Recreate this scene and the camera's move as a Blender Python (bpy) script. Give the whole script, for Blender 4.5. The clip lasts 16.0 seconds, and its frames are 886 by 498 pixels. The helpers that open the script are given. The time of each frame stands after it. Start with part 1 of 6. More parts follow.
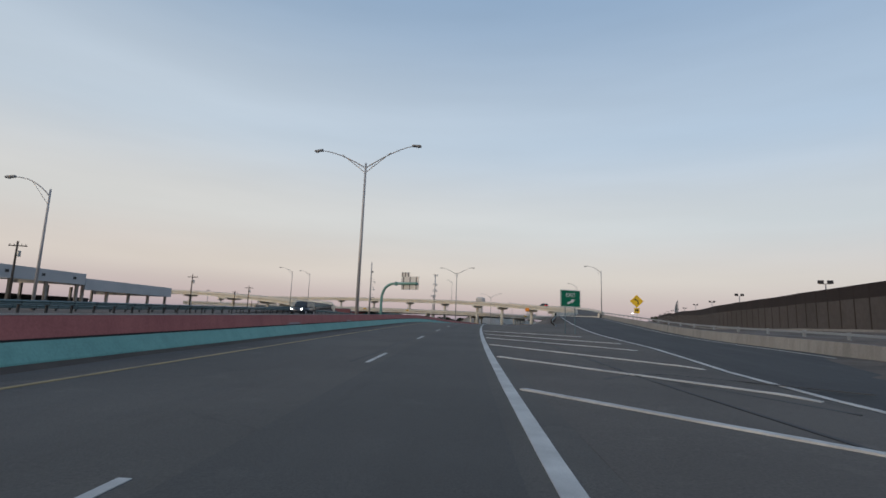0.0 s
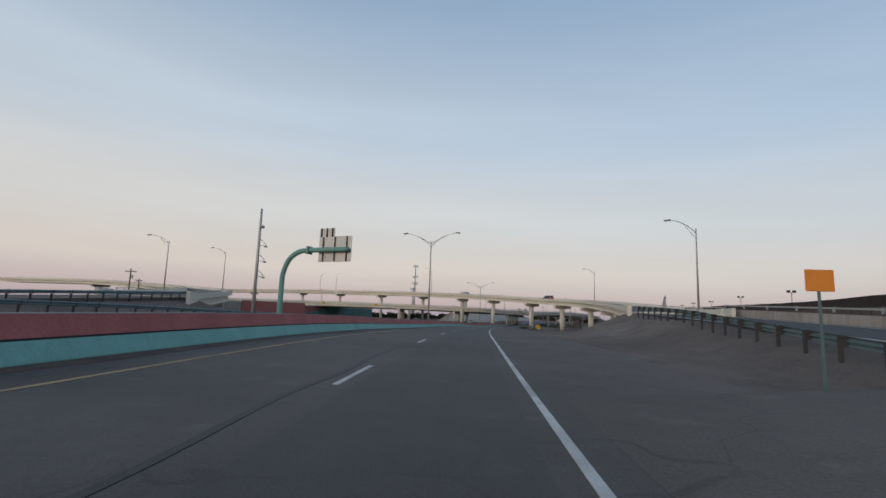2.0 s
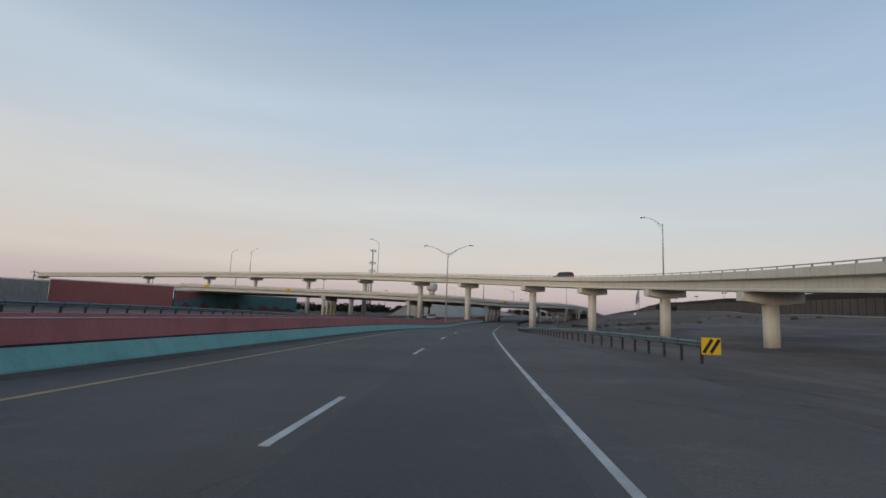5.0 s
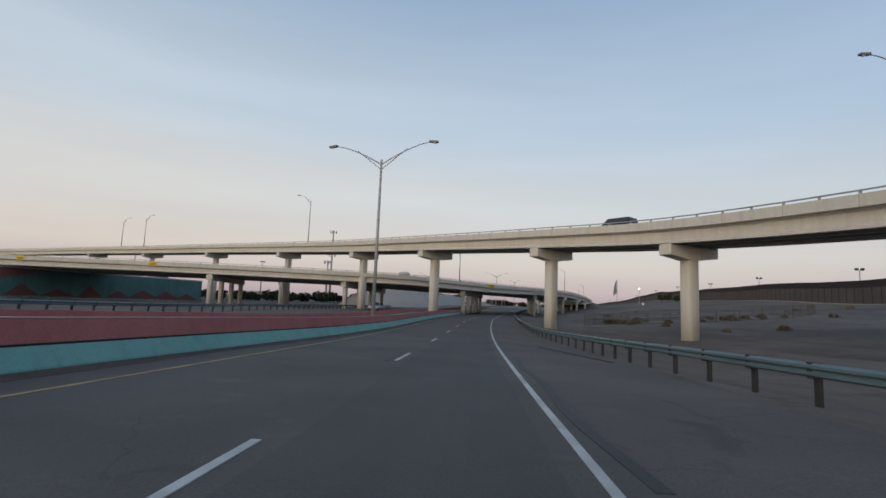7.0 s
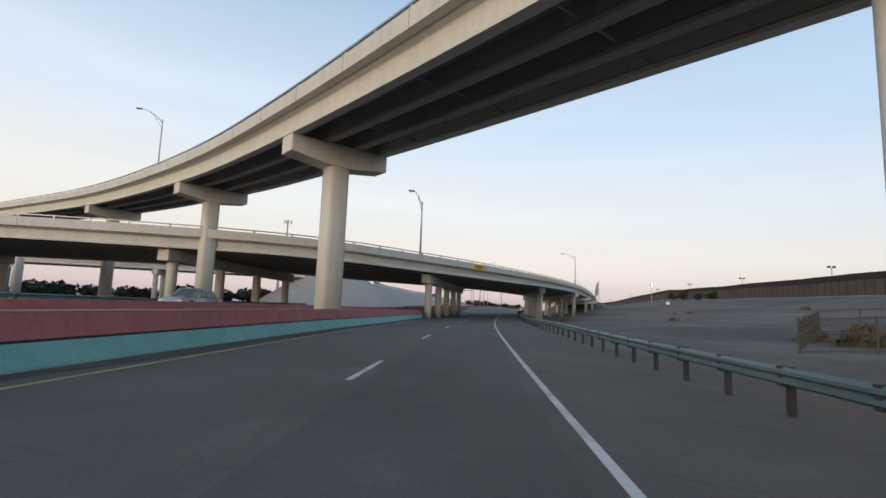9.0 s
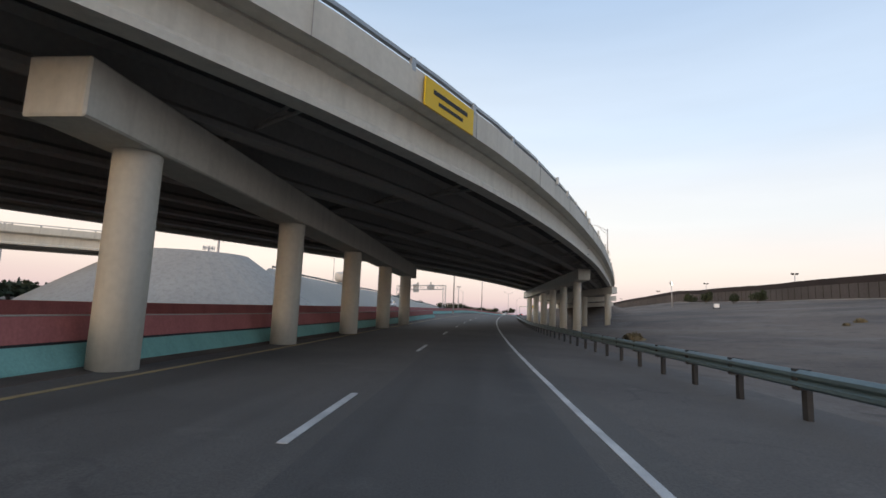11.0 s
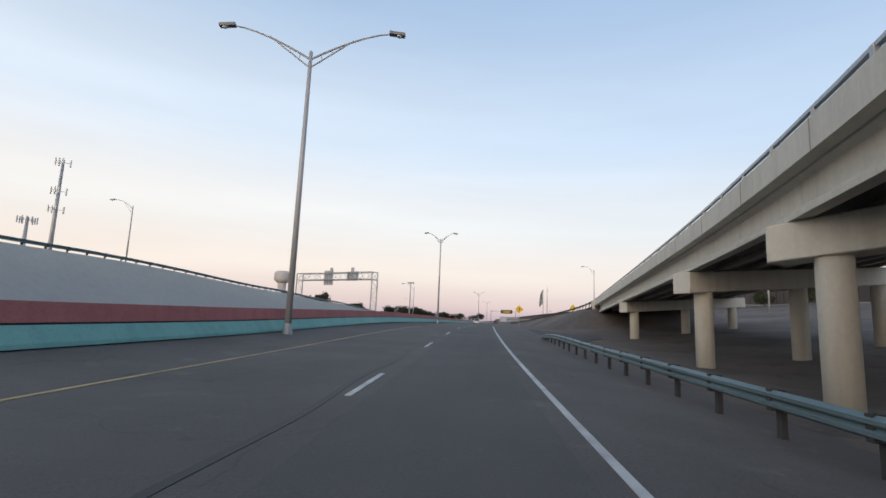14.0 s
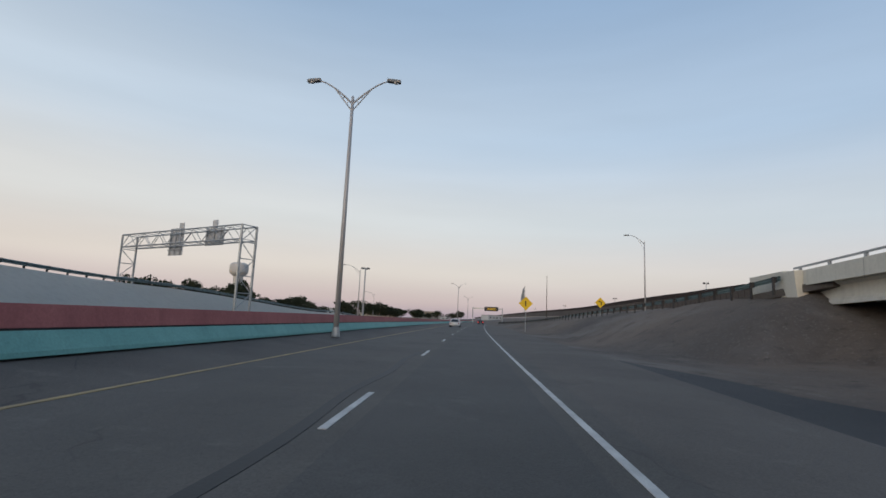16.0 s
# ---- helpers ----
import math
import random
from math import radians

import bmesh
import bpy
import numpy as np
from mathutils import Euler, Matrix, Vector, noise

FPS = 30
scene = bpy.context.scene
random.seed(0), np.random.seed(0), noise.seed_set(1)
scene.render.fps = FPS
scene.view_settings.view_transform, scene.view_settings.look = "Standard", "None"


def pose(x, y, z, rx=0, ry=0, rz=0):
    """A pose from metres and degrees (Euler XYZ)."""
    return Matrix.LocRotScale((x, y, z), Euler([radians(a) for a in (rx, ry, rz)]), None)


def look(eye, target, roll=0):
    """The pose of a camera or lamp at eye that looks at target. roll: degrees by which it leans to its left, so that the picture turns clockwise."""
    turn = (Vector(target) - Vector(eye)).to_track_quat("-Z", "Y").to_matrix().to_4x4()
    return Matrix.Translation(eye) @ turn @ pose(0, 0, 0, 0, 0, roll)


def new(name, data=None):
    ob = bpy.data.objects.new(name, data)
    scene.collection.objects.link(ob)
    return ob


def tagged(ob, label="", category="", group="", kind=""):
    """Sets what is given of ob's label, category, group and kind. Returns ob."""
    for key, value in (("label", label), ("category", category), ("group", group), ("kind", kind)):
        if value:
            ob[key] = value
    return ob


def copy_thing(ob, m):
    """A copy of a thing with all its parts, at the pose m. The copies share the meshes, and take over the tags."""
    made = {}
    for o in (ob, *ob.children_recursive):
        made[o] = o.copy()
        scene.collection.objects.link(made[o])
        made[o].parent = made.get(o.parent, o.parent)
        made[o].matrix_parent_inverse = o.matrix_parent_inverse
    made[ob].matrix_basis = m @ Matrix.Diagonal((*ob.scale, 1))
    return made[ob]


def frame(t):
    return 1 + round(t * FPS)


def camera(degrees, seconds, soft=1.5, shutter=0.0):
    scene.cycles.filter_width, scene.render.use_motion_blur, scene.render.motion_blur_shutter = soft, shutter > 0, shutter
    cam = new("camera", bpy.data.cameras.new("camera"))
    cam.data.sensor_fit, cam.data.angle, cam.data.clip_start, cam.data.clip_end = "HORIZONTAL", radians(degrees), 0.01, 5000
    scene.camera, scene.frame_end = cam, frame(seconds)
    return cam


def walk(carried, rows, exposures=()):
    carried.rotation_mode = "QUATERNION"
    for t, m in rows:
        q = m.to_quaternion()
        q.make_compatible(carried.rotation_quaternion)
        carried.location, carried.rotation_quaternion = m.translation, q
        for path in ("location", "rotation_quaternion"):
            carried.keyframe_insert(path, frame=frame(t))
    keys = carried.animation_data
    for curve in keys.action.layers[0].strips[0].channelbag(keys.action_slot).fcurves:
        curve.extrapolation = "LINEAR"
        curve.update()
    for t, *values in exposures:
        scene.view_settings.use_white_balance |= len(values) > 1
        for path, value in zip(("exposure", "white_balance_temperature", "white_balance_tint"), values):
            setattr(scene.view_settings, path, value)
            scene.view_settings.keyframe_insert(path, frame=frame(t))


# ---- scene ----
cam = camera(84.4, 16.0, soft=1.6)
PATH = [
    (0, (0.000, 0.000, 1.350), (-0.555, 9.877, 2.809), 2.17),
    (0.5, (-0.077, 13.358, 1.575), (-0.667, 23.235, 3.027), 2.24),
    (1, (-0.127, 26.612, 1.780), (-0.663, 36.489, 3.253), 2.36),
    (1.5, (0.017, 39.807, 1.989), (-0.357, 49.694, 3.442), 2.41),
    (2, (0.369, 52.900, 2.210), (0.144, 62.802, 3.585), 2.08),
    (2.5, (0.872, 65.866, 2.405), (0.749, 75.776, 3.742), 2.18),
    (3, (1.518, 78.747, 2.471), (1.504, 88.661, 3.781), 2.12),
    (3.5, (2.281, 91.608, 2.359), (2.357, 101.528, 3.617), 2.22),
    (4, (3.140, 104.478, 2.170), (3.267, 114.398, 3.433), 2.27),
    (4.5, (4.106, 117.362, 2.005), (4.356, 127.279, 3.269), 2.30),
    (5, (5.255, 130.269, 1.883), (5.658, 140.179, 3.163), 2.28),
    (5.5, (6.614, 143.191, 1.782), (7.181, 153.095, 3.042), 2.28),
    (6, (8.180, 156.123, 1.679), (8.896, 166.027, 2.865), 2.30),
    (6.5, (9.914, 169.067, 1.550), (10.732, 178.967, 2.692), 2.55),
    (7, (11.777, 182.016, 1.297), (12.681, 191.911, 2.423), 2.35),
    (7.5, (13.733, 194.870, 0.980), (14.746, 204.755, 2.099), 2.52),
    (8, (15.826, 207.585, 0.679), (16.958, 217.461, 1.774), 2.27),
    (8.5, (18.104, 220.214, 0.514), (19.358, 230.067, 1.678), 2.16),
    (9, (20.491, 232.821, 0.524), (21.828, 242.658, 1.725), 2.10),
    (9.5, (22.991, 245.466, 0.616), (24.430, 255.284, 1.859), 1.62),
    (10, (25.676, 258.163, 0.618), (27.228, 267.956, 1.913), 2.02),
    (10.5, (28.527, 270.860, 0.556), (30.217, 280.632, 1.841), 2.22),
    (11, (31.567, 283.524, 0.552), (33.417, 293.264, 1.854), 2.27),
    (11.5, (34.821, 296.147, 0.601), (36.837, 305.854, 1.908), 2.28),
    (12, (38.288, 308.728, 0.703), (40.460, 318.402, 2.008), 2.29),
    (12.5, (41.943, 321.274, 0.860), (44.244, 330.911, 2.217), 2.33),
    (13, (45.746, 333.795, 0.999), (48.156, 343.399, 2.393), 2.24),
    (13.5, (49.681, 346.237, 1.224), (52.162, 355.817, 2.662), 2.08),
    (14, (53.666, 358.607, 1.383), (56.209, 368.170, 2.823), 2.35),
    (14.5, (57.743, 370.852, 1.512), (60.374, 380.387, 2.981), 2.89),
    (15, (61.934, 382.998, 1.754), (64.683, 392.502, 3.203), 2.41),
    (15.5, (66.255, 395.039, 1.958), (69.117, 404.508, 3.425), 2.56),
    (16, (70.643, 406.977, 2.071), (73.582, 416.431, 3.481), 2.50),
]
EXPOSURES = [(0.0, -0.12, 6500, 10), (4.0, -0.15, 6500, 10), (6.5, -0.12, 6500, 10), (8.0, 0.07, 6500, 10), (9.0, 0.32, 6520, 10), (10.0, 0.20, 6680, 12), (11.2, 0.6, 7000, 14), (12.3, 0.95, 7100, 17),
             (12.7, 0.85, 7100, 17), (13.3, 0.5, 6950, 15), (14.0, 0.36, 6640, 12), (14.5, 0.27, 6600, 12), (15.2, 0.11, 6500, 11), (16.0, -0.02, 6500, 10)]
walk(cam, [(t, look(eye, target, roll)) for t, eye, target, roll in PATH], EXPOSURES)

# ---- world and light: clear dusk sky, the sun just gone behind to the left ----
SUN_AZ = radians(-142.0)   # measured from +y towards +x
world = bpy.data.worlds.new("dusk_sky")
scene.world = world
world.use_nodes = True
wn, wl = world.node_tree.nodes, world.node_tree.links
wn.clear()
w_out = wn.new("ShaderNodeOutputWorld")
w_add = wn.new("ShaderNodeAddShader")
w_sky = wn.new("ShaderNodeTexSky")
w_sky.sky_type = "NISHITA"
w_sky.sun_disc = False
w_sky.sun_elevation = radians(4.0)
w_sky.sun_rotation = SUN_AZ
w_bg1 = wn.new("ShaderNodeBackground")
w_bg1.inputs["Strength"].default_value = 0.05
wl.new(w_sky.outputs[0], w_bg1.inputs["Color"])
w_tc = wn.new("ShaderNodeTexCoord")
w_sep = wn.new("ShaderNodeSeparateXYZ")
wl.new(w_tc.outputs["Generated"], w_sep.inputs[0])


def world_ramp(stops):
    r = wn.new("ShaderNodeValToRGB")
    r.color_ramp.interpolation = "EASE"
    e = r.color_ramp.elements
    while len(e) < len(stops):
        e.new(0.5)
    for el, (p, c) in zip(e, stops):
        el.position, el.color = p, (*c, 1)
    wl.new(w_sep.outputs["Z"], r.inputs[0])
    return r


# evening haze colours by height, for the side towards the sunset and the side away from it
w_west = world_ramp([(0.0, (0.39, 0.34, 0.415)), (0.035, (0.495, 0.42, 0.465)), (0.10, (0.635, 0.565, 0.545)), (0.20, (0.645, 0.63, 0.62)), (0.36, (0.52, 0.595, 0.68)), (0.62, (0.285, 0.40, 0.555)), (1.0, (0.16, 0.25, 0.41))])
w_east = world_ramp([(0.0, (0.315, 0.295, 0.405)), (0.035, (0.405, 0.375, 0.475)), (0.10, (0.52, 0.485, 0.54)), (0.20, (0.485, 0.53, 0.61)), (0.36, (0.35, 0.46, 0.62)), (0.62, (0.225, 0.34, 0.52)), (1.0, (0.15, 0.24, 0.40))])
w_dot = wn.new("ShaderNodeVectorMath")
w_dot.operation = "DOT_PRODUCT"
w_dot.inputs[1].default_value = (-0.94, 0.34, 0.0)
wl.new(w_tc.outputs["Generated"], w_dot.inputs[0])
w_map = wn.new("ShaderNodeMapRange")
w_map.inputs["From Min"].default_value, w_map.inputs["From Max"].default_value = -0.75, 0.75
wl.new(w_dot.outputs["Value"], w_map.inputs["Value"])
w_mix = wn.new("ShaderNodeMix")
w_mix.data_type = "RGBA"
wl.new(w_map.outputs[0], w_mix.inputs["Factor"])
wl.new(w_east.outputs[0], w_mix.inputs["A"])
wl.new(w_west.outputs[0], w_mix.inputs["B"])
# thin streaky cloud, barely lighter than the sky
w_scale = wn.new("ShaderNodeMapping")
w_scale.inputs["Scale"].default_value = (1.1, 1.1, 8.0)
wl.new(w_tc.outputs["Generated"], w_scale.inputs["Vector"])
w_noise = wn.new("ShaderNodeTexNoise")
w_noise.inputs["Scale"].default_value = 1.7
w_noise.inputs["Detail"].default_value = 5.0
wl.new(w_scale.outputs[0], w_noise.inputs["Vector"])
w_cl = wn.new("ShaderNodeMapRange")
w_cl.inputs["From Min"].default_value, w_cl.inputs["From Max"].default_value = 0.35, 0.75
w_cl.inputs["To Min"].default_value, w_cl.inputs["To Max"].default_value = 0.965, 1.05
wl.new(w_noise.outputs[0], w_cl.inputs["Value"])
w_bg2 = wn.new("ShaderNodeBackground")
wl.new(w_mix.outputs["Result"], w_bg2.inputs["Color"])
wl.new(w_cl.outputs[0], w_bg2.inputs["Strength"])
wl.new(w_bg1.outputs[0], w_add.inputs[0])
wl.new(w_bg2.outputs[0], w_add.inputs[1])
wl.new(w_add.outputs[0], w_out.inputs["Surface"])

sun_data = bpy.data.lights.new("sun", "SUN")
sun_data.energy, sun_data.angle, sun_data.color = 1.35, radians(40), (1.0, 0.84, 0.66)
sun = new("sun", sun_data)
SUN_EL = radians(9.0)
sun_from = Vector((math.sin(SUN_AZ) * math.cos(SUN_EL), math.cos(SUN_AZ) * math.cos(SUN_EL), math.sin(SUN_EL)))
sun.matrix_world = look(sun_from * 50, (0, 0, 0))


# ---- materials ----
def material(name, color, rough=0.8, metal=0.0, vary=0.25, scale=1.0, fine=20.0, bump=0.15, color2=None, spec=0.3, random_tint=0.0, streak=0.0):
    """Base colour broken up by a large and a fine noise, with relief from the fine one."""
    m = bpy.data.materials.new(name)
    m.use_nodes = True
    n, l = m.node_tree.nodes, m.node_tree.links
    b = n["Principled BSDF"]
    b.inputs["Roughness"].default_value = rough
    b.inputs["Metallic"].default_value = metal
    b.inputs["Specular IOR Level"].default_value = spec
    tc = n.new("ShaderNodeTexCoord")
    big, small = n.new("ShaderNodeTexNoise"), n.new("ShaderNodeTexNoise")
    big.inputs["Scale"].default_value, big.inputs["Detail"].default_value = 0.35 * scale, 6.0
    small.inputs["Scale"].default_value, small.inputs["Detail"].default_value = fine * scale, 4.0
    for t in (big, small):
        l.new(tc.outputs["Object"], t.inputs["Vector"])
    c2 = color2 or tuple(c * 0.6 for c in color)
    mix = n.new("ShaderNodeMix")
    mix.data_type = "RGBA"
    mix.inputs["A"].default_value, mix.inputs["B"].default_value = (*color, 1), (*c2, 1)
    rng = n.new("ShaderNodeMapRange")
    rng.inputs["From Min"].default_value, rng.inputs["From Max"].default_value = 0.35, 0.8
    rng.inputs["To Max"].default_value = min(1.0, vary * 2.2)
    l.new(big.outputs[0], rng.inputs["Value"])
    l.new(rng.outputs[0], mix.inputs["Factor"])
    mul = n.new("ShaderNodeMix")
    mul.data_type, mul.blend_type = "RGBA", "MULTIPLY"
    mul.inputs["Factor"].default_value = vary
    l.new(mix.outputs["Result"], mul.inputs["A"])
    l.new(small.outputs[0], mul.inputs["B"])
    last = mul.outputs["Result"]
    if streak:
        # rain streaks and leaching that run down the face
        mp = n.new("ShaderNodeMapping")
        mp.inputs["Scale"].default_value = (1.6, 1.6, 0.16)
        l.new(tc.outputs["Object"], mp.inputs["Vector"])
        st = n.new("ShaderNodeTexNoise")
        st.inputs["Scale"].default_value, st.inputs["Detail"].default_value, st.inputs["Roughness"].default_value = 1.3, 6.0, 0.65
        l.new(mp.outputs[0], st.inputs["Vector"])
        sr = n.new("ShaderNodeMapRange")
        sr.inputs["From Min"].default_value, sr.inputs["From Max"].default_value = 0.46, 0.72
        sr.inputs["To Max"].default_value = streak
        l.new(st.outputs[0], sr.inputs["Value"])
        sm_ = n.new("ShaderNodeMix")
        sm_.data_type = "RGBA"
        sm_.inputs["B"].default_value = (*(c * 0.45 for c in c2), 1)
        l.new(sr.outputs[0], sm_.inputs["Factor"])
        l.new(last, sm_.inputs["A"])
        last = sm_.outputs["Result"]
    if random_tint:
        oi, hs = n.new("ShaderNodeObjectInfo"), n.new("ShaderNodeHueSaturation")
        r2 = n.new("ShaderNodeMapRange")
        r2.inputs["To Min"].default_value, r2.inputs["To Max"].default_value = 1 - random_tint, 1 + random_tint
        l.new(oi.outputs["Random"], r2.inputs["Value"])
        l.new(r2.outputs[0], hs.inputs["Value"])
        l.new(last, hs.inputs["Color"])
        last = hs.outputs[0]
    l.new(last, b.inputs["Base Color"])
    if bump:
        bp = n.new("ShaderNodeBump")
        bp.inputs["Strength"].default_value, bp.inputs["Distance"].default_value = bump, 0.02
        l.new(small.outputs[0], bp.inputs["Height"])
        l.new(bp.outputs[0], b.inputs["Normal"])
    return m


M_TAR = material("tar_seam", (0.03, 0.03, 0.032), 0.6, vary=0.2)
M_LINE = material("road_paint_white", (0.74, 0.73, 0.70), 0.7, vary=0.45, scale=4, fine=30, bump=0.1, color2=(0.40, 0.39, 0.38))
M_YLINE = material("road_paint_yellow", (0.56, 0.40, 0.19), 0.7, vary=0.5, scale=4, fine=30, bump=0.1, color2=(0.26, 0.21, 0.14))
M_CONC = material("concrete", (0.70, 0.67, 0.585), 0.85, vary=0.2, scale=0.8, fine=9, bump=0.05, color2=(0.58, 0.54, 0.46), streak=0.24)
M_CONC_D = material("weathered_concrete", (0.40, 0.375, 0.34), 0.88, vary=0.35, scale=0.7, fine=14, bump=0.12, color2=(0.27, 0.25, 0.23), streak=0.5)
M_COPING = material("coping_concrete", (0.52, 0.47, 0.43), 0.85, vary=0.4, scale=1.5, fine=14, bump=0.1, color2=(0.36, 0.30, 0.28))
M_CONE = material("cone_paving", (0.44, 0.41, 0.365), 0.9, vary=0.3, scale=0.4, fine=20, bump=0.05, color2=(0.33, 0.305, 0.275), streak=0.35)
M_GUTTER = material("gutter_dirt", (0.155, 0.115, 0.092), 0.95, vary=0.5, scale=2.5, fine=16, bump=0.4, color2=(0.085, 0.068, 0.058))
M_GIRDER = material("painted_steel_girder", (0.43, 0.40, 0.365), 0.6, vary=0.3, scale=0.8, fine=10, bump=0.05, color2=(0.32, 0.30, 0.28))
# deck forms, coloured dark to carry the shade under the bridges
M_SOFFIT = material("shaded_deck_form", (0.14, 0.133, 0.126), 0.7, vary=0.4, scale=0.8, fine=8, bump=0.05, color2=(0.085, 0.08, 0.077))
M_SLOPE = material("slope_paving", (0.68, 0.655, 0.60), 0.9, vary=0.1, scale=0.3, fine=12, bump=0.02, color2=(0.53, 0.51, 0.465), streak=0.15)
M_TEAL = material("teal_paint", (0.235, 0.49, 0.435), 0.75, vary=0.35, scale=1.6, fine=12, bump=0.08, color2=(0.165, 0.385, 0.345), streak=0.3)
# darker copy of the teal paint: shade under the lower flyover put into the colour
M_TEAL_D = material("shaded_teal_paint", (0.14, 0.30, 0.29), 0.85, vary=0.4, scale=0.6, fine=8, bump=0.08, color2=(0.10, 0.21, 0.21), streak=0.5)
M_TEALSTEEL = material("teal_steel", (0.19, 0.38, 0.335), 0.5, vary=0.2, fine=10, bump=0.05)
M_GALV = material("galvanised_steel", (0.42, 0.44, 0.45), 0.45, metal=0.6, vary=0.25, fine=12, bump=0.05)
M_RAILSTEEL = material("guard_rail_steel", (0.17, 0.24, 0.25), 0.5, metal=0.35, vary=0.3, fine=10, bump=0.05)
M_POSTWOOD = material("rail_post", (0.062, 0.060, 0.060), 0.9, vary=0.4, fine=12, random_tint=0.2)
M_FENCE = material("rusted_fence_steel", (0.050, 0.036, 0.032), 0.9, vary=0.4, scale=0.4, fine=6, bump=0.1, color2=(0.030, 0.023, 0.021))
M_FENCE2 = material("fence_mesh_steel", (0.135, 0.12, 0.114), 0.9, vary=0.4, scale=0.3, fine=6, bump=0.1, color2=(0.09, 0.08, 0.076))
M_POLE = material("lamp_pole_steel", (0.46, 0.45, 0.45), 0.5, metal=0.3, vary=0.2, fine=8, bump=0.03)
M_HEAD = material("lamp_head_grey", (0.24, 0.25, 0.26), 0.5, vary=0.2)
M_GREEN = material("sign_green", (0.0, 0.16, 0.085), 0.45, vary=0.08)
M_WHITE = material("sign_white", (0.75, 0.76, 0.75), 0.5, vary=0.08)
M_YELLOW = material("sign_yellow", (0.78, 0.50, 0.02), 0.5, vary=0.08)
M_ORANGE = material("sign_orange", (0.80, 0.28, 0.04), 0.5, vary=0.1)
M_BLACK = material("sign_black", (0.02, 0.02, 0.02), 0.6, vary=0.1)
M_ALU = material("sign_back_aluminium", (0.52, 0.53, 0.54), 0.45, metal=0.4, vary=0.2, fine=6, bump=0.03)
M_WOOD = material("utility_pole_wood", (0.12, 0.095, 0.075), 0.9, vary=0.4, fine=10)
M_BUILD = material("pale_metal_fascia", (0.50, 0.52, 0.54), 0.6, vary=0.2, scale=0.5)
M_BUILD2 = material("sand_stucco", (0.42, 0.36, 0.30), 0.9, vary=0.25, scale=0.4)
M_WIRE = material("dusty_wire", (0.13, 0.115, 0.10), 0.8, vary=0.3)
M_DARK = material("dark_steel", (0.05, 0.05, 0.055), 0.6, vary=0.3)
M_LEAF = material("tree_leaves", (0.045, 0.058, 0.030), 0.9, vary=0.5, scale=2, fine=3, bump=0.0, random_tint=0.15)
M_BARK = material("tree_bark", (0.10, 0.08, 0.06), 0.95, vary=0.4, fine=10)
M_TOWER = material("water_tower_paint", (0.55, 0.53, 0.50), 0.6, vary=0.15, scale=0.3)
M_TYRE = material("tyre_rubber", (0.02, 0.02, 0.02), 0.85, vary=0.2)
M_GLASSY = material("car_glass", (0.03, 0.035, 0.04), 0.08, vary=0.05, bump=0.0, spec=0.6)
M_CARW = material("car_paint_white", (0.70, 0.70, 0.70), 0.25, vary=0.05, bump=0.0, spec=0.5)
M_CARS = material("car_paint_silver", (0.40, 0.42, 0.44), 0.3, metal=0.4, vary=0.05, bump=0.0, spec=0.5)
M_CARD = material("car_paint_dark", (0.035, 0.04, 0.05), 0.25, vary=0.05, bump=0.0, spec=0.5)
# red of the mural hills, made darker for the shade they lie in
M_HILL = material("shaded_red_paint", (0.24, 0.10, 0.09), 0.85, vary=0.3, scale=1.0, fine=10)
M_PAINTR = material("red_paint", (0.38, 0.125, 0.115), 0.8, vary=0.35, scale=1.0, fine=10, bump=0.08, color2=(0.33, 0.165, 0.15), streak=0.25)


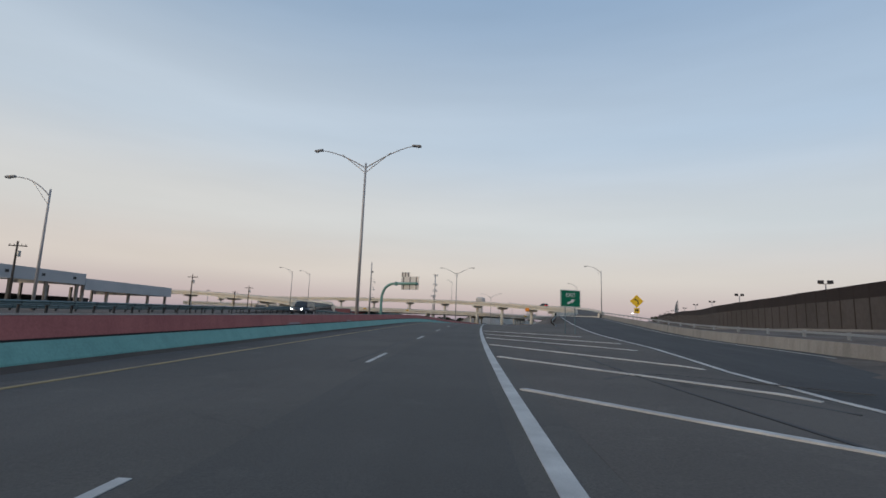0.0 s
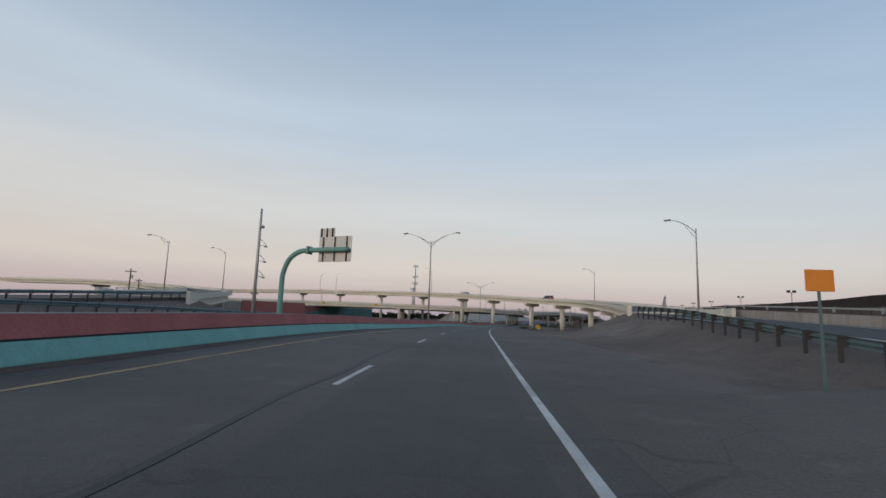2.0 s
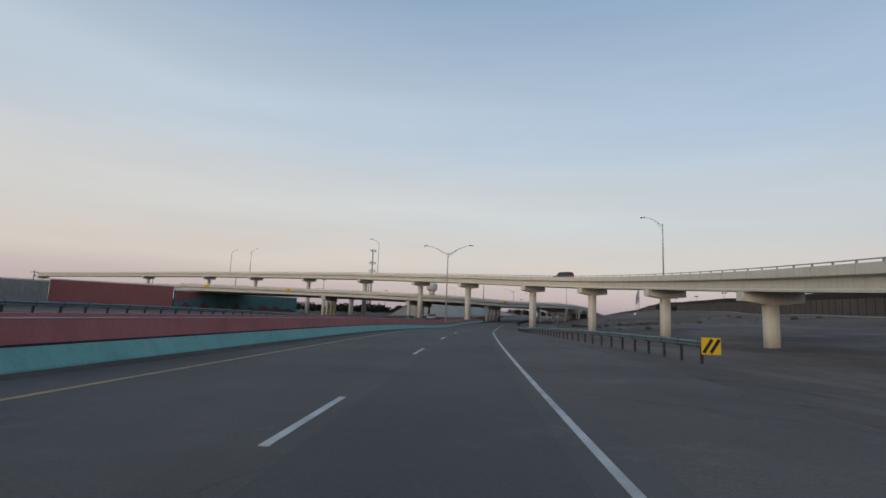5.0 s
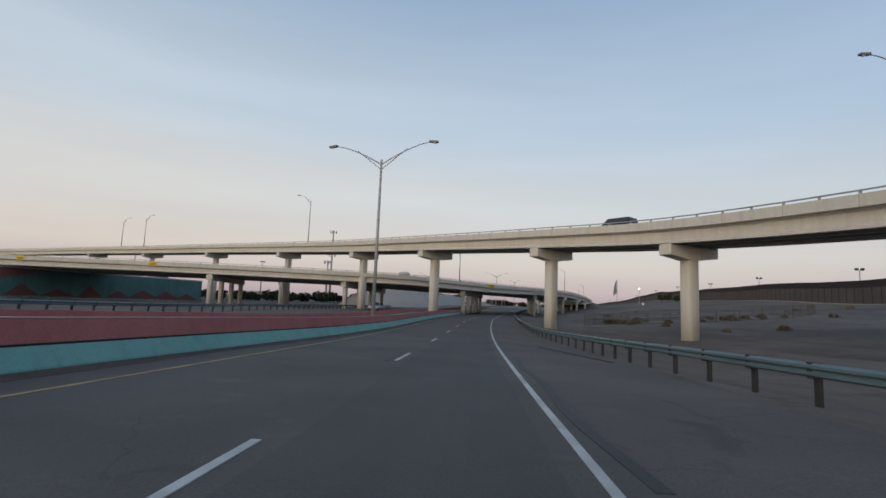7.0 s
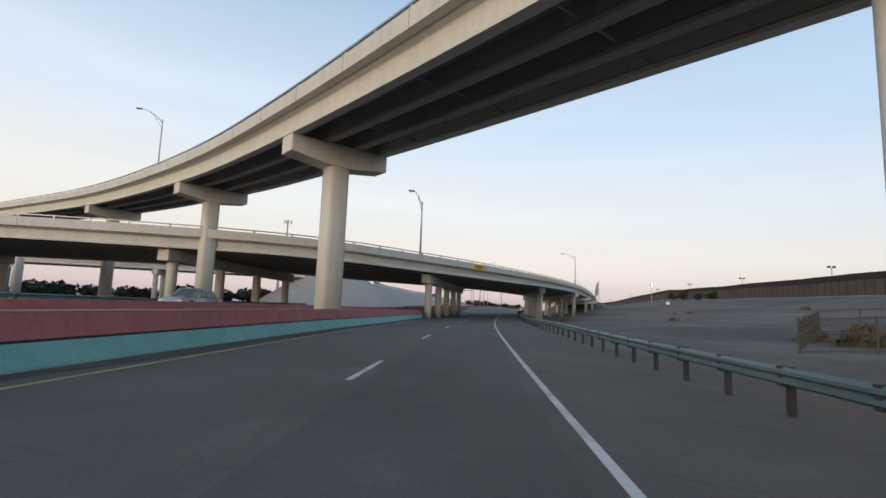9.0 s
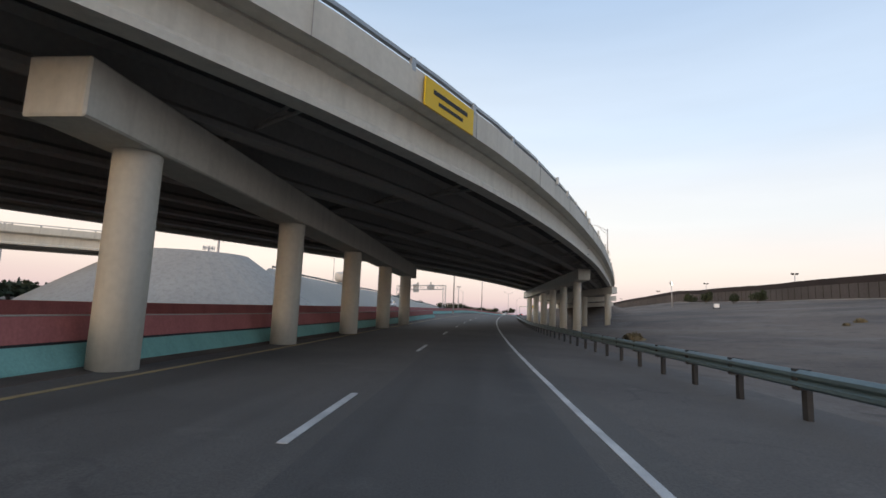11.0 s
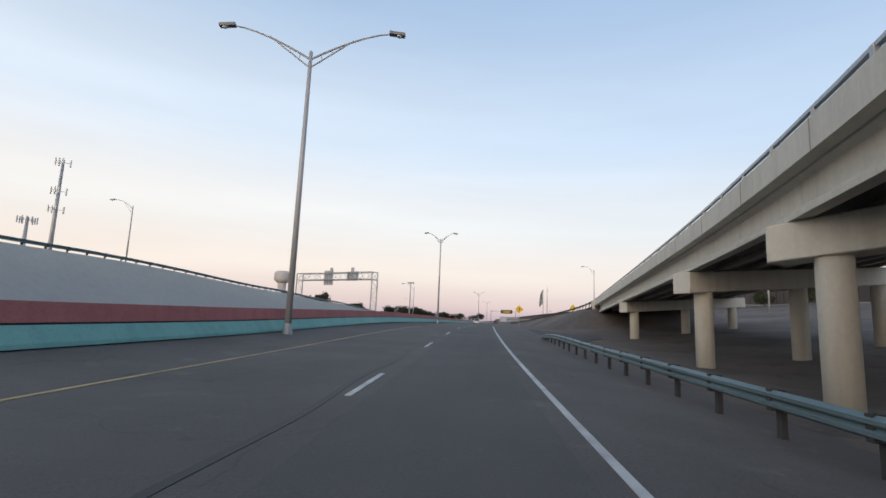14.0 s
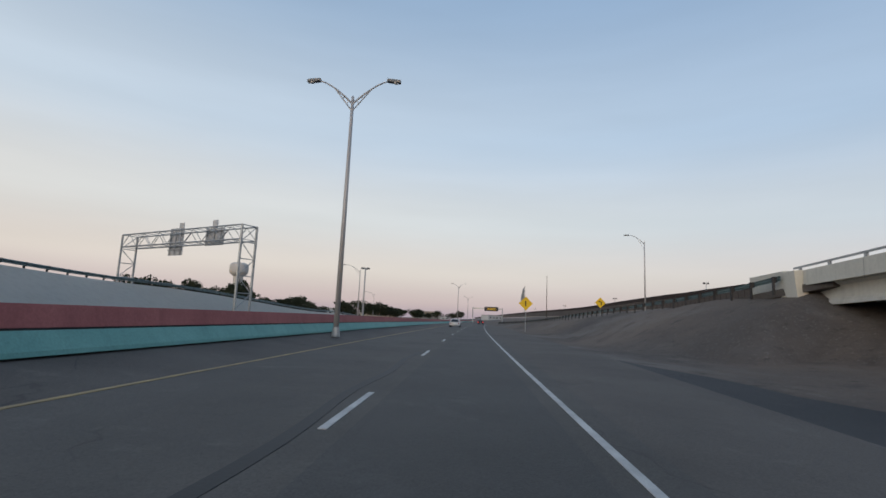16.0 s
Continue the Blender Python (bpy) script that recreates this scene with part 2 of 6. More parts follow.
def road_material(name, color, color2, rough=0.85, grain=40.0, cracks=0.5, streak=0.35):
    """Asphalt: aggregate grain, long wear streaks along the lane, blotches, fine cracks and oil drips."""
    m = bpy.data.materials.new(name)
    m.use_nodes = True
    n, l = m.node_tree.nodes, m.node_tree.links
    b = n["Principled BSDF"]
    b.inputs["Specular IOR Level"].default_value = 0.25
    tc = n.new("ShaderNodeTexCoord")

    def noise_of(vec, scale, detail=5.0, rough_=0.55):
        t = n.new("ShaderNodeTexNoise")
        t.inputs["Scale"].default_value, t.inputs["Detail"].default_value, t.inputs["Roughness"].default_value = scale, detail, rough_
        l.new(vec, t.inputs["Vector"])
        return t.outputs[0]

    def ranged(v, a, b_, lo=0.0, hi=1.0):
        r = n.new("ShaderNodeMapRange")
        for k, x in (("From Min", a), ("From Max", b_), ("To Min", lo), ("To Max", hi)):
            r.inputs[k].default_value = x
        l.new(v, r.inputs["Value"])
        return r.outputs[0]

    def mixed(f, a, c, mode="MIX"):
        x = n.new("ShaderNodeMix")
        x.data_type, x.blend_type = "RGBA", mode
        for sock, v in ((x.inputs["Factor"], f), (x.inputs["A"], a), (x.inputs["B"], c)):
            if isinstance(v, bpy.types.NodeSocket):
                l.new(v, sock)
            else:
                sock.default_value = v
        return x.outputs["Result"]

    mp = n.new("ShaderNodeMapping")
    mp.inputs["Scale"].default_value = (0.035, 1.7, 1.0)
    l.new(tc.outputs["UV"], mp.inputs["Vector"])
    streaks = noise_of(mp.outputs[0], 1.0, 4.0)
    blotch = noise_of(tc.outputs["Object"], 0.22, 6.0, 0.6)
    fine = noise_of(tc.outputs["Object"], grain, 3.0, 0.7)
    col = mixed(ranged(blotch, 0.38, 0.68), (*color, 1), (*color2, 1))
    col = mixed(ranged(streaks, 0.42, 0.7, 0.0, streak), col, tuple(c * 0.55 for c in color2) + (1,))
    pale = noise_of(tc.outputs["Object"], 0.9, 6.0, 0.7)
    col = mixed(ranged(pale, 0.58, 0.75, 0.0, 0.35), col, tuple(min(1, c * 1.7) for c in color) + (1,))
    warp = n.new("ShaderNodeVectorMath")
    warp.operation = "MULTIPLY_ADD"
    wn_ = n.new("ShaderNodeTexNoise")
    wn_.inputs["Scale"].default_value = 0.8
    l.new(tc.outputs["Object"], wn_.inputs["Vector"])
    l.new(wn_.outputs["Color"], warp.inputs[0])
    warp.inputs[1].default_value = (1.6, 1.6, 0.0)
    l.new(tc.outputs["Object"], warp.inputs[2])
    vo = n.new("ShaderNodeTexVoronoi")
    vo.feature = "DISTANCE_TO_EDGE"
    vo.inputs["Scale"].default_value = 0.22
    l.new(warp.outputs[0], vo.inputs["Vector"])
    crack = ranged(vo.outputs["Distance"], 0.002, 0.006, cracks * 0.5, 0.0)
    broken = ranged(blotch, 0.44, 0.56)
    cm = n.new("ShaderNodeMath")
    cm.operation = "MULTIPLY"
    l.new(crack, cm.inputs[0])
    l.new(broken, cm.inputs[1])
    col = mixed(cm.outputs[0], col, (0.03, 0.028, 0.028, 1))
    col = mixed(0.55, col, fine, "OVERLAY")
    l.new(col, b.inputs["Base Color"])
    l.new(ranged(streaks, 0.3, 0.7, rough + 0.06, rough - 0.12), b.inputs["Roughness"])
    bp = n.new("ShaderNodeBump")
    bp.inputs["Strength"].default_value, bp.inputs["Distance"].default_value = 0.5, 0.015
    l.new(fine, bp.inputs["Height"])
    l.new(bp.outputs[0], b.inputs["Normal"])
    return m


M_ASPHALT = road_material("asphalt", (0.124, 0.113, 0.102), (0.089, 0.082, 0.075))
M_ASPHALT_OLD = road_material("asphalt_shoulder", (0.138, 0.122, 0.108), (0.100, 0.088, 0.079), 0.9, 30.0, 0.7, 0.3)
M_TRACK = road_material("asphalt_lane", (0.096, 0.090, 0.084), (0.071, 0.067, 0.063), 0.78, 40.0, 0.3, 0.45)
M_NEWASPHALT = road_material("dark_asphalt", (0.062, 0.060, 0.060), (0.045, 0.044, 0.045), 0.8, 40.0, 0.2, 0.3)


def dirt_material():
    """Graded desert dirt: broad tones, tyre-flattened pale streaks, stones and small dry weeds."""
    m = bpy.data.materials.new("desert_dirt")
    m.use_nodes = True
    n, l = m.node_tree.nodes, m.node_tree.links
    b = n["Principled BSDF"]
    b.inputs["Roughness"].default_value = 0.95
    b.inputs["Specular IOR Level"].default_value = 0.15
    tc = n.new("ShaderNodeTexCoord")

    def layer(scale, lo, hi, top, detail=6.0, stretch=(1, 1, 1)):
        mp = n.new("ShaderNodeMapping")
        mp.inputs["Scale"].default_value = stretch
        mp.inputs["Rotation"].default_value = (0, 0, 0.45)
        l.new(tc.outputs["Object"], mp.inputs["Vector"])
        t = n.new("ShaderNodeTexNoise")
        t.inputs["Scale"].default_value, t.inputs["Detail"].default_value, t.inputs["Roughness"].default_value = scale, detail, 0.62
        l.new(mp.outputs[0], t.inputs["Vector"])
        r = n.new("ShaderNodeMapRange")
        r.inputs["From Min"].default_value, r.inputs["From Max"].default_value, r.inputs["To Max"].default_value = lo, hi, top
        l.new(t.outputs[0], r.inputs["Value"])
        return r.outputs[0], t.outputs[0]

    last = None
    fine = None
    for scale, lo, hi, top, color, stretch in ((0.05, 0.40, 0.62, 1.0, (0.106, 0.091, 0.081), (1, 1, 1)), (0.16, 0.50, 0.68, 0.8, (0.216, 0.192, 0.174), (1.0, 0.3, 1)), (0.55, 0.52, 0.70, 0.7, (0.083, 0.072, 0.064), (1, 1, 1)),
                                            (1.4, 0.60, 0.68, 0.55, (0.060, 0.056, 0.045), (1, 1, 1)), (7.0, 0.56, 0.70, 0.5, (0.242, 0.220, 0.200), (1, 1, 1)), (24.0, 0.50, 0.75, 0.6, (0.064, 0.056, 0.050), (1, 1, 1))):
        f, fine = layer(scale, lo, hi, top, 5.0, stretch)
        x = n.new("ShaderNodeMix")
        x.data_type = "RGBA"
        l.new(f, x.inputs["Factor"])
        if last is None:
            x.inputs["A"].default_value = (0.176, 0.141, 0.117, 1)
        else:
            l.new(last, x.inputs["A"])
        x.inputs["B"].default_value = (*color, 1)
        last = x.outputs["Result"]
    l.new(last, b.inputs["Base Color"])
    rough, mid_ = layer(2.2, 0.3, 0.8, 1.0, 8.0)
    bp = n.new("ShaderNodeBump")
    bp.inputs["Strength"].default_value, bp.inputs["Distance"].default_value = 0.7, 0.12
    l.new(mid_, bp.inputs["Height"])
    l.new(bp.outputs[0], b.inputs["Normal"])
    return m


M_DIRT = dirt_material()


def mural_material():
    """Barrier paint: red above, bare grey hills with a jagged outline below."""
    m = material("red_mural_paint", (0.56, 0.195, 0.18), 0.8, vary=0.4, scale=1.6, fine=10, bump=0.08, color2=(0.42, 0.135, 0.13), streak=0.25)
    n, l = m.node_tree.nodes, m.node_tree.links
    b = n["Principled BSDF"]
    src = b.inputs["Base Color"].links[0].from_socket
    tc = n.new("ShaderNodeTexCoord")
    sep = n.new("ShaderNodeSeparateXYZ")
    l.new(tc.outputs["UV"], sep.inputs[0])
    no = n.new("ShaderNodeTexNoise")
    no.noise_dimensions = "1D"
    no.inputs["Scale"].default_value, no.inputs["Detail"].default_value = 0.16, 3.5
    l.new(sep.outputs["X"], no.inputs["W"])
    h = n.new("ShaderNodeMapRange")
    h.inputs["From Min"].default_value, h.inputs["From Max"].default_value = 0.35, 0.75
    h.inputs["To Min"].default_value, h.inputs["To Max"].default_value = -0.15, 0.62
    l.new(no.outputs[0], h.inputs["Value"])
    lt = n.new("ShaderNodeMath")
    lt.operation = "LESS_THAN"
    l.new(sep.outputs["Y"], lt.inputs[0])
    l.new(h.outputs[0], lt.inputs[1])
    mx = n.new("ShaderNodeMix")
    mx.data_type = "RGBA"
    mx.inputs["B"].default_value = (0.35, 0.275, 0.285, 1)
    l.new(lt.outputs[0], mx.inputs["Factor"])
    l.new(src, mx.inputs["A"])
    l.new(mx.outputs["Result"], b.inputs["Base Color"])
    return m


M_MURAL = mural_material()


def glow(name, color, strength):
    m = bpy.data.materials.new(name)
    m.use_nodes = True
    b = m.node_tree.nodes["Principled BSDF"]
    b.inputs["Base Color"].default_value = (*color, 1)
    b.inputs["Emission Color"].default_value = (*color, 1)
    b.inputs["Emission Strength"].default_value = strength
    return m


M_HEADLIGHT = glow("headlight_glow", (1.0, 0.97, 0.9), 12)
M_TAIL = glow("tail_light_glow", (0.9, 0.03, 0.02), 2.0)
M_FLOOD = glow("flood_light_glow", (1.0, 1.0, 0.97), 30)


# ---- building helpers ----
def to_mesh(name, bm, mat, smooth=False):
    me = bpy.data.meshes.new(name)
    bmesh.ops.recalc_face_normals(bm, faces=bm.faces)
    bm.to_mesh(me)
    bm.free()
    if mat:
        me.materials.append(mat)
    if smooth:
        for p in me.polygons:
            p.use_smooth = True
    return me


def part(name, bm, mat, parent=None, label="", smooth=False):
    """Links a bmesh (or a shared mesh) as one object under a thing."""
    me = bm if isinstance(bm, bpy.types.Mesh) else to_mesh(name, bm, mat, smooth)
    ob = new(name, me)
    if parent:
        ob.parent = parent
    return tagged(ob, label)


def thing(name, label, category, at=(0, 0, 0), rz=0.0, group="", kind=""):
    ob = new(name)
    ob.matrix_basis = pose(*at, 0, 0, rz)
    return tagged(ob, label, category, group, kind)


def box(bm, size, at=(0, 0, 0), m=None, bevel=0.0):
    r = bmesh.ops.create_cube(bm, size=1.0, matrix=(m or Matrix()) @ Matrix.Translation(at) @ Matrix.Diagonal((*size, 1)))
    if bevel:
        es = {e for v in r["verts"] for e in v.link_edges}
        bmesh.ops.bevel(bm, geom=list(es), offset=bevel, segments=2, affect="EDGES", profile=0.7)
    return bm


def new_box(size, at=(0, 0, 0), bevel=0.0, m=None):
    return box(bmesh.new(), size, at, m, bevel)


def tube(bm, a, b, r1, r2=None, seg=12, caps=True):
    a, b = Vector(a), Vector(b)
    d = b - a
    q = d.to_track_quat("Z", "Y").to_matrix().to_4x4()
    bmesh.ops.create_cone(bm, cap_ends=caps, segments=seg, radius1=r1, radius2=r1 if r2 is None else r2, depth=d.length, matrix=Matrix.Translation((a + b) / 2) @ q)
    return bm


def bent_tube(bm, pts, radii, seg=10):
    """A round tube along points, with a radius for each."""
    pts = [Vector(p) for p in pts]
    rings = []
    side = None
    for i, p in enumerate(pts):
        d = (pts[min(i + 1, len(pts) - 1)] - pts[max(i - 1, 0)]).normalized()
        side = d.orthogonal() if side is None else side - d * side.dot(d)
        side = side.normalized() if side.length > 1e-4 else d.orthogonal().normalized()
        other = d.cross(side)
        rings.append([bm.verts.new(p + (side * math.cos(k * math.tau / seg) + other * math.sin(k * math.tau / seg)) * radii[i]) for k in range(seg)])
    for a, b in zip(rings, rings[1:]):
        for k in range(seg):
            bm.faces.new((a[k], a[(k + 1) % seg], b[(k + 1) % seg], b[k]))
    bm.faces.new(rings[0][::-1])
    bm.faces.new(rings[-1])
    return bm


def lathe(bm, profile, seg=20):
    rings = [[bm.verts.new((r * math.cos(k * math.tau / seg), r * math.sin(k * math.tau / seg), z)) for k in range(seg)] for r, z in profile]
    for a, b in zip(rings, rings[1:]):
        for k in range(seg):
            bm.faces.new((a[k], a[(k + 1) % seg], b[(k + 1) % seg], b[k]))
    bm.faces.new(rings[0][::-1])
    bm.faces.new(rings[-1])
    return bm


def spline(ctrl, step):
    """Points along a smooth curve through the control points, about step metres apart."""
    c = [Vector(p) for p in ctrl]
    c = [c[0] * 2 - c[1]] + c + [c[-1] * 2 - c[-2]]
    out = []
    for i in range(1, len(c) - 2):
        n = max(1, round((c[i + 1] - c[i]).length / step))
        for k in range(n):
            t = k / n
            out.append(0.5 * ((2 * c[i]) + (c[i + 1] - c[i - 1]) * t + (2 * c[i - 1] - 5 * c[i] + 4 * c[i + 1] - c[i + 2]) * t * t + (3 * c[i] - c[i - 1] - 3 * c[i + 1] + c[i + 2]) * t ** 3))
    out.append(c[-2])
    return out


def stations(pts):
    """(point, unit vector to the right) for each point of a line."""
    out = []
    for i, p in enumerate(pts):
        d = pts[min(i + 1, len(pts) - 1)] - pts[max(i - 1, 0)]
        d = Vector((d.x, d.y, 0)).normalized()
        out.append((p, Vector((d.y, -d.x, 0))))
    return out


def sweep(bm, sts, profile, closed=True, uv=False):
    """Carries a cross-section of (right, up) points along stations."""
    up = Vector((0, 0, 1))
    rings = [[bm.verts.new(p + r * a + up * b) for a, b in profile] for p, r in sts]
    layer = bm.loops.layers.uv.new("UVMap") if uv else None
    n = len(profile)
    run = 0.0
    for i, (a, b) in enumerate(zip(rings, rings[1:])):
        ln = (sts[i + 1][0] - sts[i][0]).length
        for k in range(n if closed else n - 1):
            k2 = (k + 1) % n
            f = bm.faces.new((a[k], a[k2], b[k2], b[k]))
            if uv:
                for lp, (s, kk) in zip(f.loops, ((run, k), (run, k2), (run + ln, k2), (run + ln, k))):
                    lp[layer].uv = (s, profile[kk][0 if uv == "flat" else 1])
        run += ln
    if closed:
        bm.faces.new(rings[0][::-1])
        bm.faces.new(rings[-1])
    return bm


def sweep_by(bm, sts, profiles):
    """As sweep, with a cross-section of its own at each station."""
    up = Vector((0, 0, 1))
    rings = [[bm.verts.new(p + r * a + up * b) for a, b in prof] for (p, r), prof in zip(sts, profiles)]
    n = len(profiles[0])
    for a, b in zip(rings, rings[1:]):
        for k in range(n):
            bm.faces.new((a[k], a[(k + 1) % n], b[(k + 1) % n], b[k]))
    bm.faces.new(rings[0][::-1])
    bm.faces.new(rings[-1])
    return bm


# ---- the line of the road: its right edge line as x and z over y ----
EDGE_X = (15.97694, 32.96639, 19.69047, 2.27969, -0.18380, -0.79279)
ROAD_STEP = 15.0
ROAD_Z = (0.051, 0.248, 0.484, 0.727, 0.965, 1.094, 1.018, 0.817, 0.633, 0.497, 0.378, 0.235, -0.017, -0.371, -0.698, -0.826, -0.776, -0.739, -0.779, -0.787, -0.717, -0.568, -0.388, -0.158, 0.043, 0.249, 0.521, 0.688)


def poly(c, u):
    return sum(k * u ** i for i, k in enumerate(c))


def slope_at(y):
    u = (min(max(y, -5), 405) - 200) / 200
    m = sum(i * k * u ** (i - 1) for i, k in enumerate(EDGE_X) if i) / 200
    return m + max(0.0, min(y, 560) - 405) * 0.00035


def edge_x(y):
    if y > 405:
        e = min(y, 560) - 405
        return poly(EDGE_X, 1.025) + slope_at(405) * (y - 405) + 0.00035 * e * e / 2 + (0.00035 * e * (y - 560) if y > 560 else 0)
    u = (max(y, -5) - 200) / 200
    return poly(EDGE_X, u) + (slope_at(-5) * (y + 5) if y < -5 else 0)


def road_z(y):
    u = min(max(y, 0.0), 405.0) / ROAD_STEP
    i = min(int(u), len(ROAD_Z) - 2)
    t = u - i
    a, b, c, d = (ROAD_Z[min(max(k, 0), len(ROAD_Z) - 1)] for k in (i - 1, i, i + 1, i + 2))
    return 0.5 * (2 * b + (c - a) * t + (2 * a - 5 * b + 4 * c - d) * t * t + (3 * b - a - 3 * c + d) * t ** 3)


def on_road(y, d, dz=0.0):
    """The place d metres to the right of the right edge line, level with the road."""
    m = slope_at(y)
    k = math.hypot(1, m)
    return Vector((edge_x(y) + d / k, y - d * m / k, road_z(y) + dz))


def road_line(y0, y1, d, dz=0.0, step=4.0):
    n = max(2, round((y1 - y0) / step) + 1)
    f = d if callable(d) else (lambda y: d)
    g = dz if callable(dz) else (lambda y: dz)
    return [on_road(y, f(y), g(y)) for y in (y0 + (y1 - y0) * i / (n - 1) for i in range(n))]


def table(rows):
    def f(y):
        for (a, va), (b, vb) in zip(rows, rows[1:]):
            if y <= b:
                t = min(1, max(0, (y - a) / (b - a)))
                return va + (vb - va) * t * t * (3 - 2 * t)
        return rows[-1][1]
    return f


def road_frame(x, y):
    """(y along the road, metres right of the edge line) of a place."""
    y0 = y
    for _ in range(4):
        m = slope_at(y0)
        k = math.hypot(1, m)
        y0 += ((x - edge_x(y0)) * m + (y - y0)) / k / k
    m = slope_at(y0)
    k = math.hypot(1, m)
    return y0, ((x - edge_x(y0)) - (y - y0) * m) / k


# exit ramp, then upper flyover: the middle of its roadway
FLY1 = [(9.9, -40, 0.0), (10.2, -10, 0.0), (10.7, 10, 0.1), (12.1, 23, 0.45), (14.0, 42, 0.85), (16.6, 65, 1.85), (22.2, 101.5, 3.3),
        (32.5, 134, 4.45), (37.8, 157.2, 5.6), (41.7, 180, 6.8), (42.8, 204.3, 8.1), (38.7, 224.9, 9.1), (30.5, 240.2, 9.95), (17.85, 261.7, 11.3), (5.0, 280.1, 12.3),
        (-14.5, 302.5, 13.5), (-38.8, 323.5, 14.3), (-67.3, 347.7, 15.1), (-96.8, 369.8, 15.7), (-140, 397, 15.9), (-230, 445, 15.7)]
FLY1_START = 6       # the bridge begins here, embankment before
# lower flyover: the edge on the side of the oncoming camera, top of its slab
FLY2 = [(-68, 282.5, 6.8), (-24.3, 279.6, 6.65), (0.6, 278.9, 6.4), (15.0, 282.2, 6.3), (26.0, 289, 6.05), (33.9, 295.8, 5.95), (41.5, 305, 6.0), (52.4, 321.2, 6.2), (61.6, 336, 6.1),
        (71.0, 351.3, 5.9), (79.7, 366.1, 5.75), (88.9, 382.7, 5.5), (98.2, 399.9, 5.2), (108.8, 419.8, 4.8)]
FLY2_W = [21.5, 21, 20.8, 22.3, 21.8, 21.3, 20.1, 17.1, 14.9, 13.9, 13.5, 13.6, 13.8, 14.0]
# banking of its curve: how far the outer edge stands above that line, and the inner edge below it
FLY2_LIFT = [0, 0, 0, 0, 0, 0, 0.05, 0.3, 0.75, 1.15, 1.35, 1.5, 1.5, 1.1]
FLY2_DROP = [0.4, 0.4, 0.4, 0.4, 0.35, 0.3, 0.3, 0.32, 0.2, 0.08, 0.03, 0, 0, 0]
FLY2_END = 13
RAMP2_W = 14.0
# entry ramp after it, coming down beside the highway
for ramp_y, ramp_d, ramp_z in ((441, 28.3, 3.9), (465, 26.5, 3.0), (500, 24.2, 2.0), (540, 21.7, 1.4), (585, 18.7, 1.0)):
    ramp_p = on_road(ramp_y, ramp_d)
    FLY2.append((ramp_p.x, ramp_p.y, ramp_z))

# ramp beside the oncoming roadway, and the bridge that carries it away
FLY4 = [(-36.0, 112.5, 3.5), (-44.5, 140, 4.9), (-55.5, 164, 6.0), (-69.0, 186, 7.1), (-87.0, 209, 8.4), (-117, 239, 10.3), (-155, 266, 12.2), (-230, 303, 13.5)]
SIDE_RAMP = [(-37.5, 20, 0.55), (-36.8, 45, 0.9), (-36.0, 70, 1.6), (-35.2, 92, 2.6), (-36.0, 112.5, 3.5)]

# slope on the far side of the oncoming roadway, falling from the abutment of the back bridge
LEFT_TOP = table([(300, 7.2), (345, 6.3), (362, 5.6), (390, 4.85), (425, 3.95), (446, 3.35), (500, 1.6), (545, 0.2), (900, 0.0)])


# ---- ground ----
def nearest(pts, x, y):
    best = None
    for i in range(len(pts) - 1):
        a, b = pts[i], pts[i + 1]
        dx, dy = b.x - a.x, b.y - a.y
        t = max(0, min(1, ((x - a.x) * dx + (y - a.y) * dy) / (dx * dx + dy * dy)))
        px, py = a.x + dx * t, a.y + dy * t
        d2 = (x - px) ** 2 + (y - py) ** 2
        if best is None or d2 < best[0]:
            side = (x - px) * dy - (y - py) * dx
            best = (d2, math.copysign(math.sqrt(d2), side), a.z + (b.z - a.z) * t, i + t)
    return best[1:]


RAMP1 = spline(FLY1[:FLY1_START + 1], 6)
RAMP2 = spline(FLY2[FLY2_END:], 6)
RAMP4 = spline(SIDE_RAMP, 6)
RAMP2_DIR = Vector((RAMP2[1].x - RAMP2[0].x, RAMP2[1].y - RAMP2[0].y, 0)).normalized()


def fence_x(y):
    return 47 + 0.22 * (min(y, 121) - 66) + 0.345 * max(0.0, y - 121)


FENCE_BASE = table([(-120, 2.0), (121, 1.9), (272, 4.8), (342, 6.8), (403, 7.8), (460, 9.0), (500, 10.2), (560, 9.6), (700, 7.8), (900, 8.3), (1500, 8.0)])


def smooth(a, b, x):
    t = min(1, max(0, (x - a) / (b - a)))
    return t * t * (3 - 2 * t)


def rise_to(a, b, x):
    return min(1, max(0, (x - a) / (b - a))) ** 1.25


FAR_D = table([(-60, -11.4), (120, -11.4), (190, -11.5), (225, -12.2), (270, -13.0), (350, -12.0), (380, -10.7), (430, -10.3), (520, -11.6), (700, -12.5), (1000, -12.0)])
FAR_RISE = table([(120, 0.05), (190, 0.12), (270, 0.18), (335, 0.36), (380, 0.30), (430, 0.36), (520, 0.16), (700, 0.0)])
BACK_DZ = table([(-60, 0.5), (240, 0.55), (335, 0.5), (366, 0.95), (400, 0.6), (560, 0.45), (640, -0.02), (900, -0.02)])
BANK = table([(-60, 0.0), (195, 0.0), (222, 0.26), (248, 0.22), (266, 0.08), (290, 0.08), (335, 0.4), (396, 0.4), (432, 0.0), (900, 0.0)])


